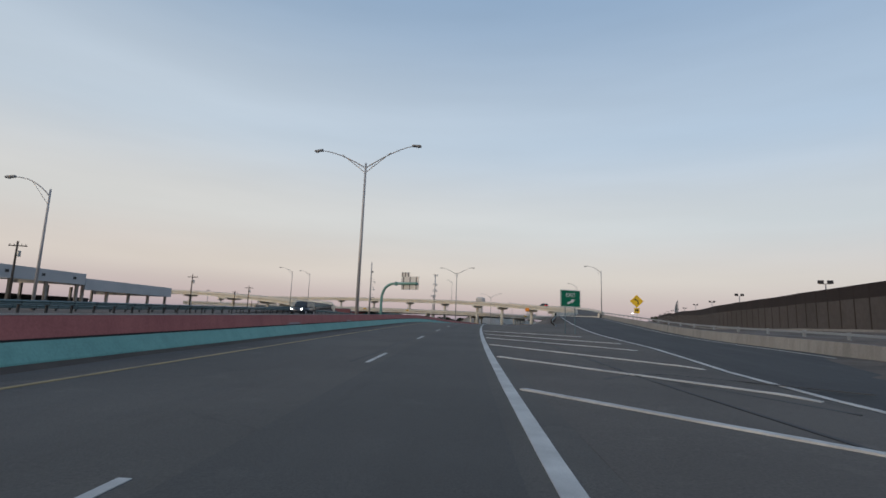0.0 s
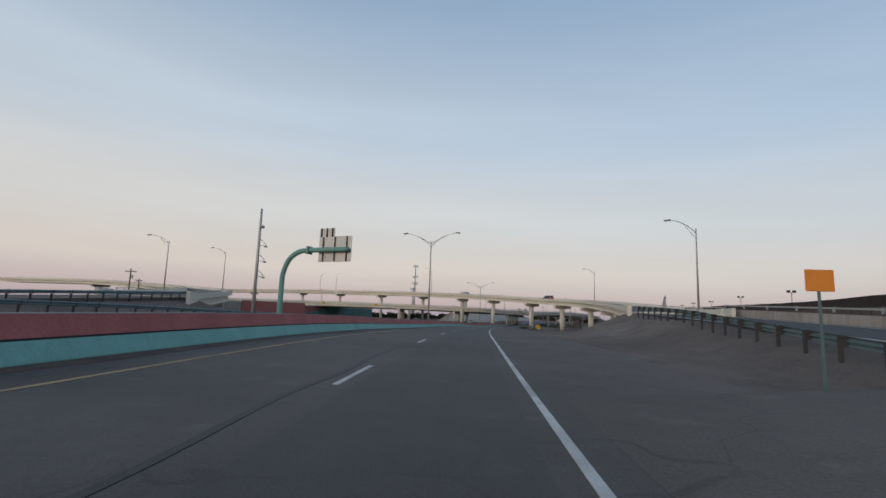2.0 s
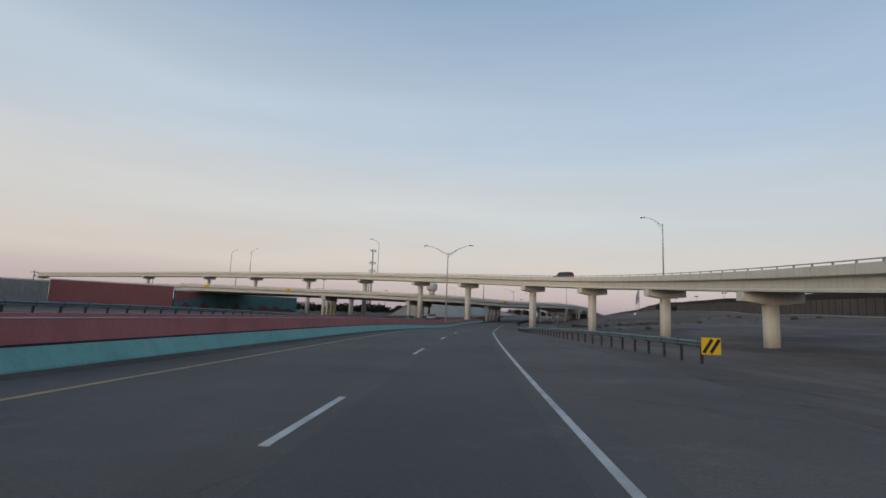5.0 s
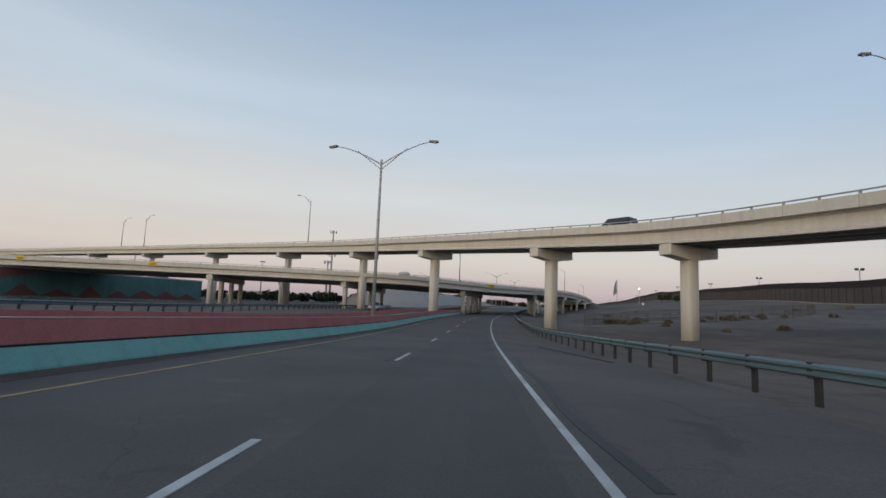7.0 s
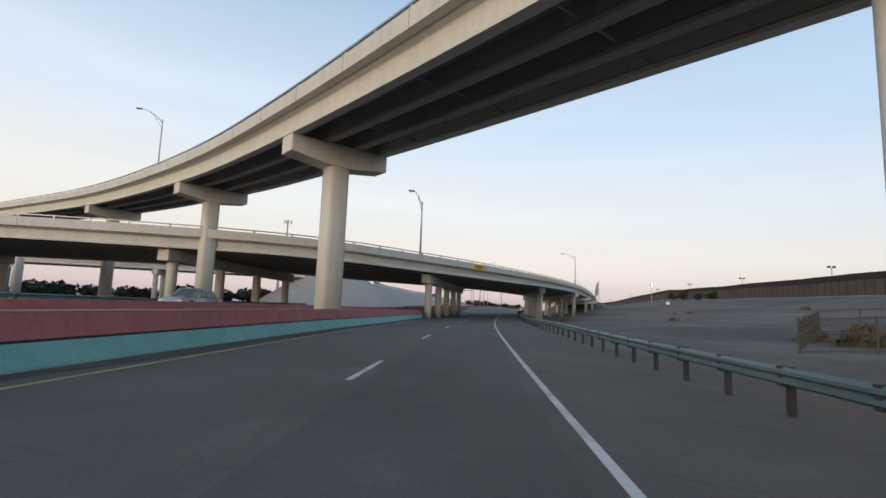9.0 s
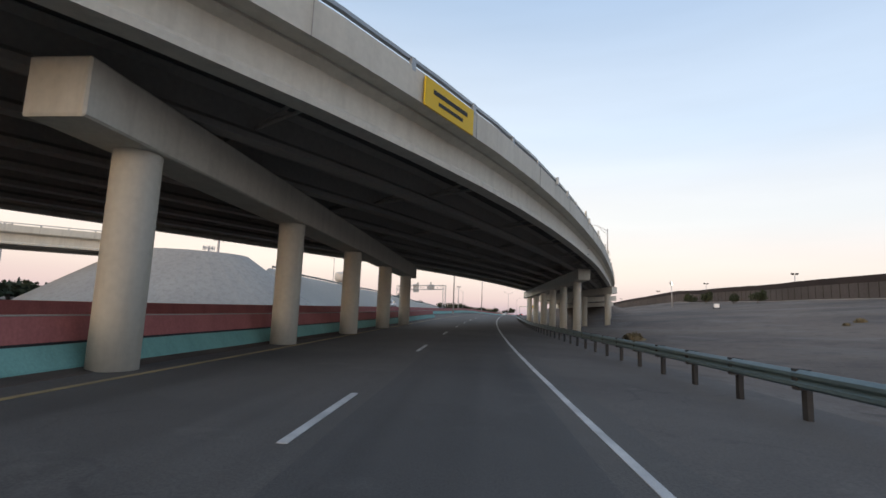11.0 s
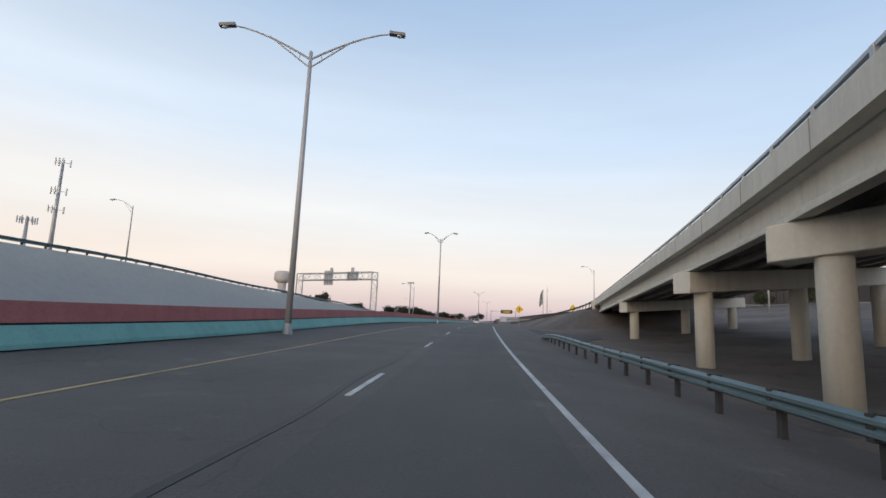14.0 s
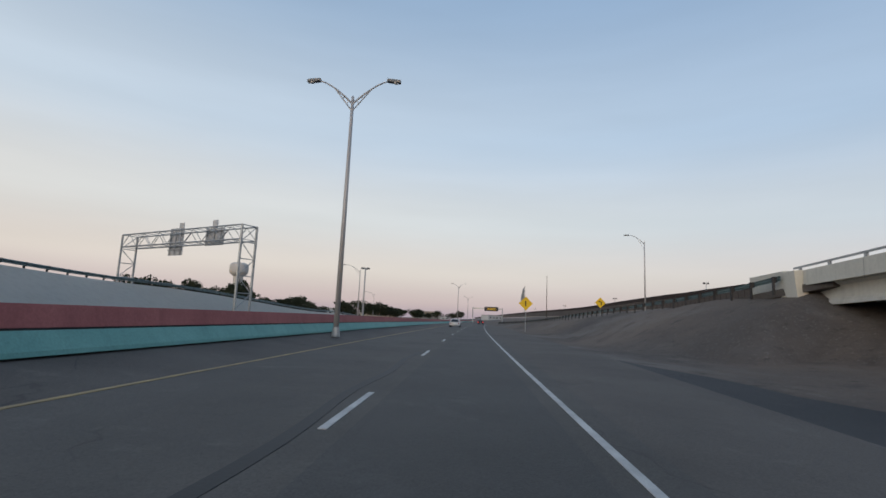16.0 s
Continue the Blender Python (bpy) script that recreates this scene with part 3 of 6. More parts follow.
def ground_z(x, y):
    ya, d = road_frame(x, y)
    rz = road_z(ya)
    z = rz - 0.08
    z -= BANK(ya) * min(1, max(0, (d - 0.4) / 4.0))
    if d > 4.8:
        z -= 0.55 * smooth(4.8, 12, d) * smooth(105, 150, ya) * (1 - smooth(395, 425, ya)) * (1 - smooth(335, 360, ya) * smooth(12, 25, d))
    if d < -12:
        back = FAR_D(ya) - d
        z += (BACK_DZ(ya) - 0.06) * smooth(1.8, 4.6, back) * (1 - smooth(33, 78, back))
    z = z + (-0.6 - z) * smooth(60, 200, abs(d))
    if -30 < x < 60 and y < 125:
        s, rzz, k = nearest(RAMP1, x, y)
        out = max(0.0, abs(s) - 4.5)
        z = max(z, rzz - 0.07 - out * (0.42 if s < 0 else 0.32))
    if x > 60 and y > 395:
        s, rzz, k = nearest(RAMP2, x, y)
        ahead = (Vector((x, y, 0)) - RAMP2[0]).dot(RAMP2_DIR)
        out = max(0.0, s - 0.8, -s - RAMP2_W - 0.8 + 1.9 * (1 - smooth(0, 11, ahead)))
        front = max(0.0, (RAMP2[0] - Vector((x, y, 0))).dot(RAMP2_DIR) + 2.2) if k <= 0.001 else 0.0
        fill = rzz - 0.25 - out * 0.5 - front * 0.5
        z = max(z, fill * smooth(4.6, 7.5, d) + z * (1 - smooth(4.6, 7.5, d)))
    if d < -25.5 and ya > 290:
        top = LEFT_TOP(ya) + rz
        cone = max(0.0, 354 - ya) * 0.55
        h = min(top, rz + (-25.2 - d) / 7.6 * LEFT_TOP(ya)) - cone - 1.1
        z = max(z, h) if d < -28 else z
        if d < -42:
            z = max(rz - 0.3, h - (-42 - d) * 0.3)
    if -60 < x < -15 and 10 < y < 125:
        s, rzz, k = nearest(RAMP4, x, y)
        z = max(z, rzz - 0.12 - max(0.0, abs(s) - 4.6) * 0.5)
    fx = fence_x(y)
    z += (FENCE_BASE(y) - z) * rise_to(fx - 24 - 52 * smooth(121, 260, y), fx - 2, x) * smooth(-200, 0, y) * (1 - smooth(fx + 60, fx + 400, x))
    if not (-15 < d < 5):
        z += 0.10 * noise.noise(Vector((x * 0.13, y * 0.13, 0))) * (1 if abs(d) > 8 else 0.4)
    return z


def axis(lo, hi, step, far, grow=1.35):
    c = [lo + step * i for i in range(int((hi - lo) / step) + 1)]
    s, e = step, hi
    while e < far:
        s *= grow
        e += s
        c.append(e)
    s, b = step, lo
    while b > -far:
        s *= grow
        b -= s
        c.insert(0, b)
    return c


def build_ground():
    xs, ys = axis(-70, 190, 2.5, 4500), axis(-20, 620, 2.5, 4500)
    verts = [(x, y, ground_z(x, y)) for y in ys for x in xs]
    nx = len(xs)
    faces = [(j * nx + i, j * nx + i + 1, (j + 1) * nx + i + 1, (j + 1) * nx + i) for j in range(len(ys) - 1) for i in range(nx - 1)]
    me = bpy.data.meshes.new("ground")
    me.from_pydata(verts, [], faces)
    me.materials.append(M_DIRT)
    me.materials.append(M_SLOPE)
    for p in me.polygons:
        p.use_smooth = True
        c = p.center
        if -60 < c.x < 160 and 280 < c.y < 620 and c.x < edge_x(c.y):
            ya, d = road_frame(c.x, c.y)
            if 356 < ya < 560 and -40 < d < -30:
                p.material_index = 1
    tagged(new("ground", me), "dry grey-brown desert dirt with graded slopes beside the highway", "ground", kind="structure")


build_ground()

# ---- roads ----
BARRIER_D = table([(-60, -9.9), (20, -9.9), (115, -10.0), (190, -9.7), (230, -8.95), (262, -8.9), (290, -9.4), (330, -9.0), (348, -9.0)])


def ribbon(name, sts_pts, profile, mat, label="", parent=None):
    return part(name, sweep(bmesh.new(), stations(sts_pts), profile, closed=True, uv="flat"), mat, parent, label)


road = thing("road", "worn two-lane asphalt highway with dark wheel tracks", "road", kind="structure")
sh_sts = stations(road_line(-60, 900, 0, 0, 5))
sh_bm = sweep_by(bmesh.new(), sh_sts, [[(-9.8, -0.30), (-9.8, -0.01), (0.4, -0.01), (4.4, -0.01 - BANK(p.y)), (4.7, -0.30 - BANK(p.y))] for p, r in sh_sts])
part("shoulder", sh_bm, M_ASPHALT_OLD, road, "paler sun-bleached asphalt shoulder")
ribbon("carriageway", road_line(-60, 900, 0, 0, 5), [(-7.9, -0.2), (-7.9, 0.0), (0.35, 0.0), (0.35, -0.2)], M_ASPHALT, "", road)
ribbon("wheel_track", road_line(-60, 900, 0, 0, 5), [(-3.2, -0.15), (-3.2, 0.004), (-0.5, 0.004), (-0.5, -0.15)], M_TRACK, "smoother dark asphalt of the driven lane", road)
gap_sts = stations(road_line(330, 900, 0, 0, 5))
gap_bm = sweep_by(bmesh.new(), gap_sts, [[(FAR_D(y) - 0.2, -0.3), (FAR_D(y) - 0.2, FAR_RISE(y) - 0.004), (-7.93, -0.004), (-7.93, -0.3)] for y in (330 + 570 * i / (len(gap_sts) - 1) for i in range(len(gap_sts)))])
part("median_shoulder", gap_bm, M_ASPHALT_OLD, road, "paler asphalt shoulder sloping up to the median")
# right edge line, thicker beside the gore
line_sts = stations(road_line(-60, 900, 0, 0.008, 5))
line_half = [0.055 + 0.055 * (1 - smooth(36, 62, p.y)) for p, r in line_sts]
part("edge_line", sweep_by(bmesh.new(), line_sts, [[(-0.155 - h, -0.02), (-0.155 - h, 0.0), (-0.155 + h, 0.0), (-0.155 + h, -0.02)] for h in line_half]), M_LINE, road, "white edge line, wider beside the gore")
ribbon("edge_line", road_line(-60, 900, -7.72, 0.010, 5), [(-0.06, -0.02), (-0.06, 0.0), (0.06, 0.0), (0.06, -0.02)], M_YLINE, "faded yellow edge line", road)
# lane dashes
dash_me = to_mesh("lane_dash", new_box((0.11, 3.0, 0.02), (0, 0, 0)), M_LINE)
DASH_Y = (-34.2, -22.0, -9.8, 2.3, 14.4, 26.7, 38.9, 51.0, 62.9, 75.4, 87.6, 99.9, 112.4, 124.5, 136.5, 148.6, 160.7, 172.9, 185.4, 197.6, 208.9, 220.0, 230.7, 242.4, 253.7, 265.9, 278.2, 289.3, 300.3, 311.3,
          322.2, 333.1, 344.2, 356.0, 367.1, 378.4, 389.9, 402.4, 413.4, 424.8, 436.3, 448.2, 460.0, 471.4, 482.9, 494.3, 505.7, 517.1, 528.5, 539.9, 551.3, 562.7, 574.1, 585.5, 596.9, 608.3)
for seg_y in DASH_Y:
    a, b = on_road(seg_y - 1.45, -3.52), on_road(seg_y + 1.45, -3.52)
    mid = (a + b) / 2
    d = b - a
    ob = part("lane_dash", dash_me, None, road)
    ob.matrix_basis = Matrix.Translation(mid + Vector((0, 0, 0.001))) @ d.to_track_quat("Y", "Z").to_matrix().to_4x4()
# wind-blown dirt along the foot of the median barrier
gut_sts = stations(road_line(-60, 348, 0, 0, 4))
gut_bm = sweep_by(bmesh.new(), gut_sts, [[(BARRIER_D(p.y) + 0.3, -0.05), (BARRIER_D(p.y) + 0.3, 0.045), (BARRIER_D(p.y) + 0.75 + 0.12 * math.sin(p.y * 0.31) + 0.1 * math.sin(p.y * 0.83), 0.004), (BARRIER_D(p.y) + 0.9, -0.05)] for p, r in gut_sts])
part("gutter_dirt", gut_bm, M_GUTTER, road, "brown dirt blown against the barrier")
# tar seams
rs = random.Random(5)
for y0, y1, d0, w in ((13, 26, -3.9, 0.07), (27, 42, -3.85, 0.16), (52, 70, -3.9, 0.12), (196, 203, -3.8, 0.14), (360, 385, -3.8, 0.12), (388, 425, -3.85, 0.2), (378, 395, 0.16, 0.12), (186, 200, 0.2, 0.16), (259, 272, 0.25, 0.12)):
    ph = rs.uniform(0, 9)
    ribbon("tar_seam", road_line(y0, y1, lambda y: d0 + 0.07 * math.sin(y * 0.9 + ph), 0.006, 0.8), [(-w / 2, -0.02), (-w / 2, 0.0), (w / 2, 0.0), (w / 2, -0.02)], M_TAR, "black tar seam", road)
for pts in (((-8.2, 30.5), (-5, 33.5), (-3.7, 34.4)), ((2.2, 11.5), (4.0, 13), (7.5, 10.8)), ((1.6, 16), (3.4, 12.2), (5.2, 8.2)), ((2.0, 207), (2.9, 203), (3.6, 199.5)), ((3.0, 36), (4.5, 39), (5.5, 37.5))):
    ln = spline([on_road(y, d, 0.006) for d, y in pts], 0.6)
    ribbon("tar_seam", ln, [(-0.05, -0.02), (-0.05, 0), (0.05, 0), (0.05, -0.02)], M_TAR, "black tar seam", road)

# exit ramp up to the bridge
exit_ramp = thing("exit_ramp", "dark asphalt exit ramp climbing to a flyover", "road", kind="structure")
r1 = spline(FLY1[:FLY1_START + 1], 4)
ribbon("ramp_surface", r1, [(-3.75, -0.3), (-3.75, 0.0), (4.3, 0.0), (4.3, -0.3)], M_NEWASPHALT, "", exit_ramp)
ribbon("edge_line", r1, [(-3.58, -0.02), (-3.58, 0.012), (-3.42, 0.012), (-3.42, -0.02)], M_LINE, "white edge line", exit_ramp)
ribbon("edge_line", r1, [(3.3, -0.02), (3.3, 0.012), (3.42, 0.012), (3.42, -0.02)], M_LINE, "white edge line", exit_ramp)
# paved gore with its stripes
gore = thing("gore", "paved gore with slanting white stripes", "road marking", kind="structure")
g_sts = [st for st in stations(r1) if st[0].y < 62]
rows_g = []
for p, r in g_sts:
    rr = p + r * -3.7 + Vector((0, 0, 0.006))
    ya, dd = road_frame(rr.x, rr.y)
    l = on_road(ya, 0.35, -0.004)
    if dd < 0.6:
        continue
    row = [l.lerp(rr, k / 6) for k in range(7)]
    for v in row:  # never under the road's own shoulder
        yv, dv_ = road_frame(v.x, v.y)
        if dv_ < 5.6:
            v.z = max(v.z, road_z(yv) + 0.002)
    rows_g.append(row)
gv = [tuple(v) for row in rows_g for v in row] + [(v.x, v.y, v.z - 0.1) for row in rows_g for v in row]
nr, off_ = len(rows_g), len(rows_g) * 7
gf = [(i * 7 + k, i * 7 + k + 1, (i + 1) * 7 + k + 1, (i + 1) * 7 + k) for i in range(nr - 1) for k in range(6)]
gf += [tuple(off_ + v for v in reversed(f)) for f in gf]
gf += [(i * 7 + k, (i + 1) * 7 + k, off_ + (i + 1) * 7 + k, off_ + i * 7 + k) for i in range(nr - 1) for k in (0, 6)]
gme = bpy.data.meshes.new("gore_pavement")
gme.from_pydata(gv, [], gf)
gme.materials.append(M_ASPHALT_OLD)
part("gore_pavement", gme, None, gore)
seam = spline([on_road(37, 2.8), on_road(31, 2.7), on_road(24, 2.95), on_road(18, 3.1), on_road(11, 3.25), on_road(4, 3.6), on_road(-6, 3.8)], 0.7)


gore_pts = []
for ra, rb_ in zip(rows_g, rows_g[1:]):
    for i in range(10):
        row = [a.lerp(b, i / 10) for a, b in zip(ra, rb_)]
        gore_pts += [a.lerp(b, j / 5) for a, b in zip(row, row[1:]) for j in range(5)]


def gore_z(x, y):
    """Height of the gore's paving at a place of the plan."""
    return min(gore_pts, key=lambda q: (q.x - x) ** 2 + (q.y - y) ** 2).z


for p in seam:
    p.z = gore_z(p.x, p.y) + 0.012
ribbon("tar_seam", seam, [(-0.045, -0.02), (-0.045, 0), (0.045, 0), (0.045, -0.02)], M_TAR, "black tar seam", gore)
for ya, yb, db in ((9.3, 4.9, 4.2), (16.3, 9.6, 5.6), (22.7, 15.0, 6.0), (29.3, 21.8, 6.3), (34.8, 26.6, 7.0), (41.2, 34.4, 6.6), (2.9, -2.3, 5.8), (-3.6, -8.5, 5.8)):
    a, b = on_road(ya, 0.1), on_road(yb, db)
    pts = [a.lerp(b, i / 24) for i in range(25)]
    for p in pts:
        p.z = gore_z(p.x, p.y) + 0.012
    ribbon("gore_stripe", pts, [(-0.085, -0.05), (-0.085, 0.012), (0.085, 0.012), (0.085, -0.05)], M_LINE, "white gore stripe", gore)

# oncoming roadway
back_road = thing("oncoming_road", "grey asphalt roadway for oncoming traffic", "road", kind="structure")
ribbon("carriageway", road_line(-60, 900, lambda y: FAR_D(y) - 7.5, BACK_DZ, 5), [(-7.0, -0.8), (-7.0, 0.0), (7.0, 0.0), (7.0, -0.8)], M_ASPHALT_OLD, "", back_road)

# ---- median barriers ----
NEAR_PROFILE_LOW = [(-0.34, 0.0), (-0.34, 0.48), (0.10, 0.48), (0.20, 0.32), (0.34, 0.10), (0.36, 0.0)]
NEAR_PROFILE_TOP = [(-0.30, 0.53), (-0.24, 1.00), (-0.04, 1.00), (0.04, 0.53)]
COPING = [(-0.25, 1.003), (-0.25, 1.025), (-0.03, 1.025), (-0.03, 1.003)]


def barrier(name, y0, y1, d, label, coping=True, rise=None):
    b = thing(name, label, "barrier", kind="structure")
    ln = stations(road_line(y0, y1, d, (lambda y: rise(y) - 0.02) if rise else -0.02, 3))
    part("painted_base", sweep(bmesh.new(), ln, NEAR_PROFILE_LOW), M_TEAL, b, "turquoise painted concrete base")
    part("dark_joint", sweep(bmesh.new(), ln, [(-0.28, 0.47), (-0.28, 0.54), (0.0, 0.54), (0.0, 0.47)]), M_DARK, b, "dark recessed joint")
    part("painted_wall", sweep(bmesh.new(), ln, NEAR_PROFILE_TOP, uv=True), M_MURAL, b, "dark red wall with painted grey hills")
    if coping:
        part("coping", sweep(bmesh.new(), ln, COPING), M_COPING, b, "pale worn concrete coping")
    return b


barrier("median_barrier", -60, 348, BARRIER_D, "low concrete median barrier painted turquoise and dark red")
barrier("median_barrier", 120, 900, FAR_D, "set-back concrete median barrier painted turquoise and dark red", False, FAR_RISE)


# ---- guard rails ----
WBEAM = [(0.0, 0.50), (0.07, 0.54), (0.07, 0.59), (0.01, 0.635), (0.07, 0.68), (0.07, 0.73), (0.0, 0.78), (-0.02, 0.78), (0.045, 0.72), (0.045, 0.69), (-0.02, 0.645), (-0.02, 0.625), (0.045, 0.585), (0.045, 0.55), (-0.02, 0.50)]
post_me = to_mesh("post", new_box((0.09, 0.13, 1.0), (0, 0, 0.28), 0.01), M_POSTWOOD)
block_me = to_mesh("spacer_block", new_box((0.13, 0.12, 0.32), (0, 0, 0.63), 0.01), M_POSTWOOD)


def guard_rail(pts, label, face=-1, gap=1.9, group="highway guard rails"):
    """A corrugated beam on posts along a line of ground points; face: the side that traffic is on."""
    g = thing("guard_rail", label, "guard rail", group=group)
    sts = stations(pts)
    prof = [(face * (a + 0.14), b) for a, b in WBEAM]
    part("beam", sweep(bmesh.new(), sts, prof), M_RAILSTEEL, g, "weathered blue-grey steel beam")
    run, need = 0.0, 0.3
    for (p, r), (q, _) in zip(sts, sts[1:]):
        ln = (q - p).length
        while need <= run + ln:
            at = p.lerp(q, (need - run) / ln)
            ang = math.degrees(math.atan2(r.y, r.x))
            o = part("post", post_me, None, g)
            o.matrix_basis = pose(at.x, at.y, at.z, 0, 0, ang)
            o2 = part("spacer_block", block_me, None, g)
            o2.matrix_basis = Matrix.Translation(r * face * 0.12) @ pose(at.x, at.y, at.z, 0, 0, ang)
            need += gap
        run += ln
    return g


RAIL_D = table([(150, 8.4), (180, 6.2), (205, 4.7), (228, 3.8), (250, 3.6), (300, 3.4), (340, 3.2), (380, 3.1), (398, 3.3)])
rail_right = road_line(152, 382, RAIL_D, lambda y: -0.03 - 0.8 * BANK(y), 3.8) + [on_road(385, 3.2, -0.38), on_road(388, 3.25, -0.46), on_road(391, 3.35, -0.6), on_road(393.5, 3.45, -0.8), on_road(395.5, 3.55, -1.0)]
gr = guard_rail(rail_right, "weathered steel guard rail along the highway shoulder")
bm = bmesh.new()
e = on_road(151.4, 8.35)
box(bm, (0.75, 0.12, 0.7), (0, 0, 0.55), None, 0.02)
end_sign = part("end_marker", bm, M_YELLOW, gr, "yellow end marker with black stripes")
end_sign.matrix_basis = pose(e.x, e.y, e.z, 0, 0, -8)
for k in (-0.2, 0.08):
    s = part("stripe", new_box((0.13, 0.012, 0.66), (0, 0, 0)), M_BLACK, end_sign)
    s.matrix_basis = pose(k + 0.05, -0.065, 0.55, 0, 32, 0)
rail_left = road_line(-60, 300, lambda y: FAR_D(y) - 15.6, lambda y: BACK_DZ(y) - 0.06, 4)
guard_rail(rail_left, "steel guard rail along the far side of the oncoming road", 1)
slope_rail = [Vector((p.x, p.y, ground_z(p.x, p.y))) for p in road_line(349, 560, -33.6, 0, 4)]
for p in slope_rail:
    ya, _ = road_frame(p.x, p.y)
    p.z = LEFT_TOP(ya) + road_z(ya) - 0.3
guard_rail(slope_rail, "steel guard rail along the top of the concrete slope", 1)
e2 = spline(FLY2[FLY2_END:], 4)
rail2 = [p + r * (-RAMP2_W - 0.3) + Vector((0, 0, -0.12)) for p, r in stations(e2)][1:]
guard_rail(rail2, "steel guard rail along the top of the dirt embankment", 1)
ramp_l = [p + r * -4.6 + Vector((0, 0, -0.12)) for p, r in stations(spline(FLY1[4:FLY1_START + 1], 4))]
ramp_l = [p for p in ramp_l if 47.5 < p.y < 100.5]
for p in ramp_l:  # the near end flares outwards, and its beam turns down into the ground
    if p.y < 88:
        p.x -= 1.25 * smooth(0, 27, 88 - p.y)
        p.z = ground_z(p.x, p.y) - 0.02
    p.z -= 0.80 * max(0.0, min(1.0, (57.0 - p.y) / 8.0))
guard_rail(ramp_l, "steel guard rail on the outer edge of the exit ramp", 1)

# concrete parapet along the far side of the exit ramp
par = thing("ramp_parapet", "pale concrete parapet with a steel rail on the exit ramp", "parapet", kind="structure")
pr = stations(spline(FLY1[:FLY1_START + 1], 4))
part("wall", sweep(bmesh.new(), pr, [(4.30, -0.3), (4.40, 0.62), (4.62, 0.62), (4.70, -0.3)]), M_CONC_D, par)
part("rail", sweep(bmesh.new(), pr, [(4.45, 0.92), (4.45, 1.03), (4.57, 1.03), (4.57, 0.92)]), M_GALV, par, "grey steel rail")
rpost_me = to_mesh("rail_post", new_box((0.10, 0.16, 0.34), (0, 0, 0.90), 0.01), M_GALV)
for p, r in pr[::1]:
    o = part("rail_post", rpost_me, None, par)
    q = p + r * 4.54
    o.matrix_basis = pose(q.x, q.y, q.z, 0, 0, math.degrees(math.atan2(r.y, r.x)))


# ---- bridges ----
joint_me = to_mesh("joint", new_box((0.016, 0.016, 0.80), (0, 0, 0.40)), M_CONC_D)


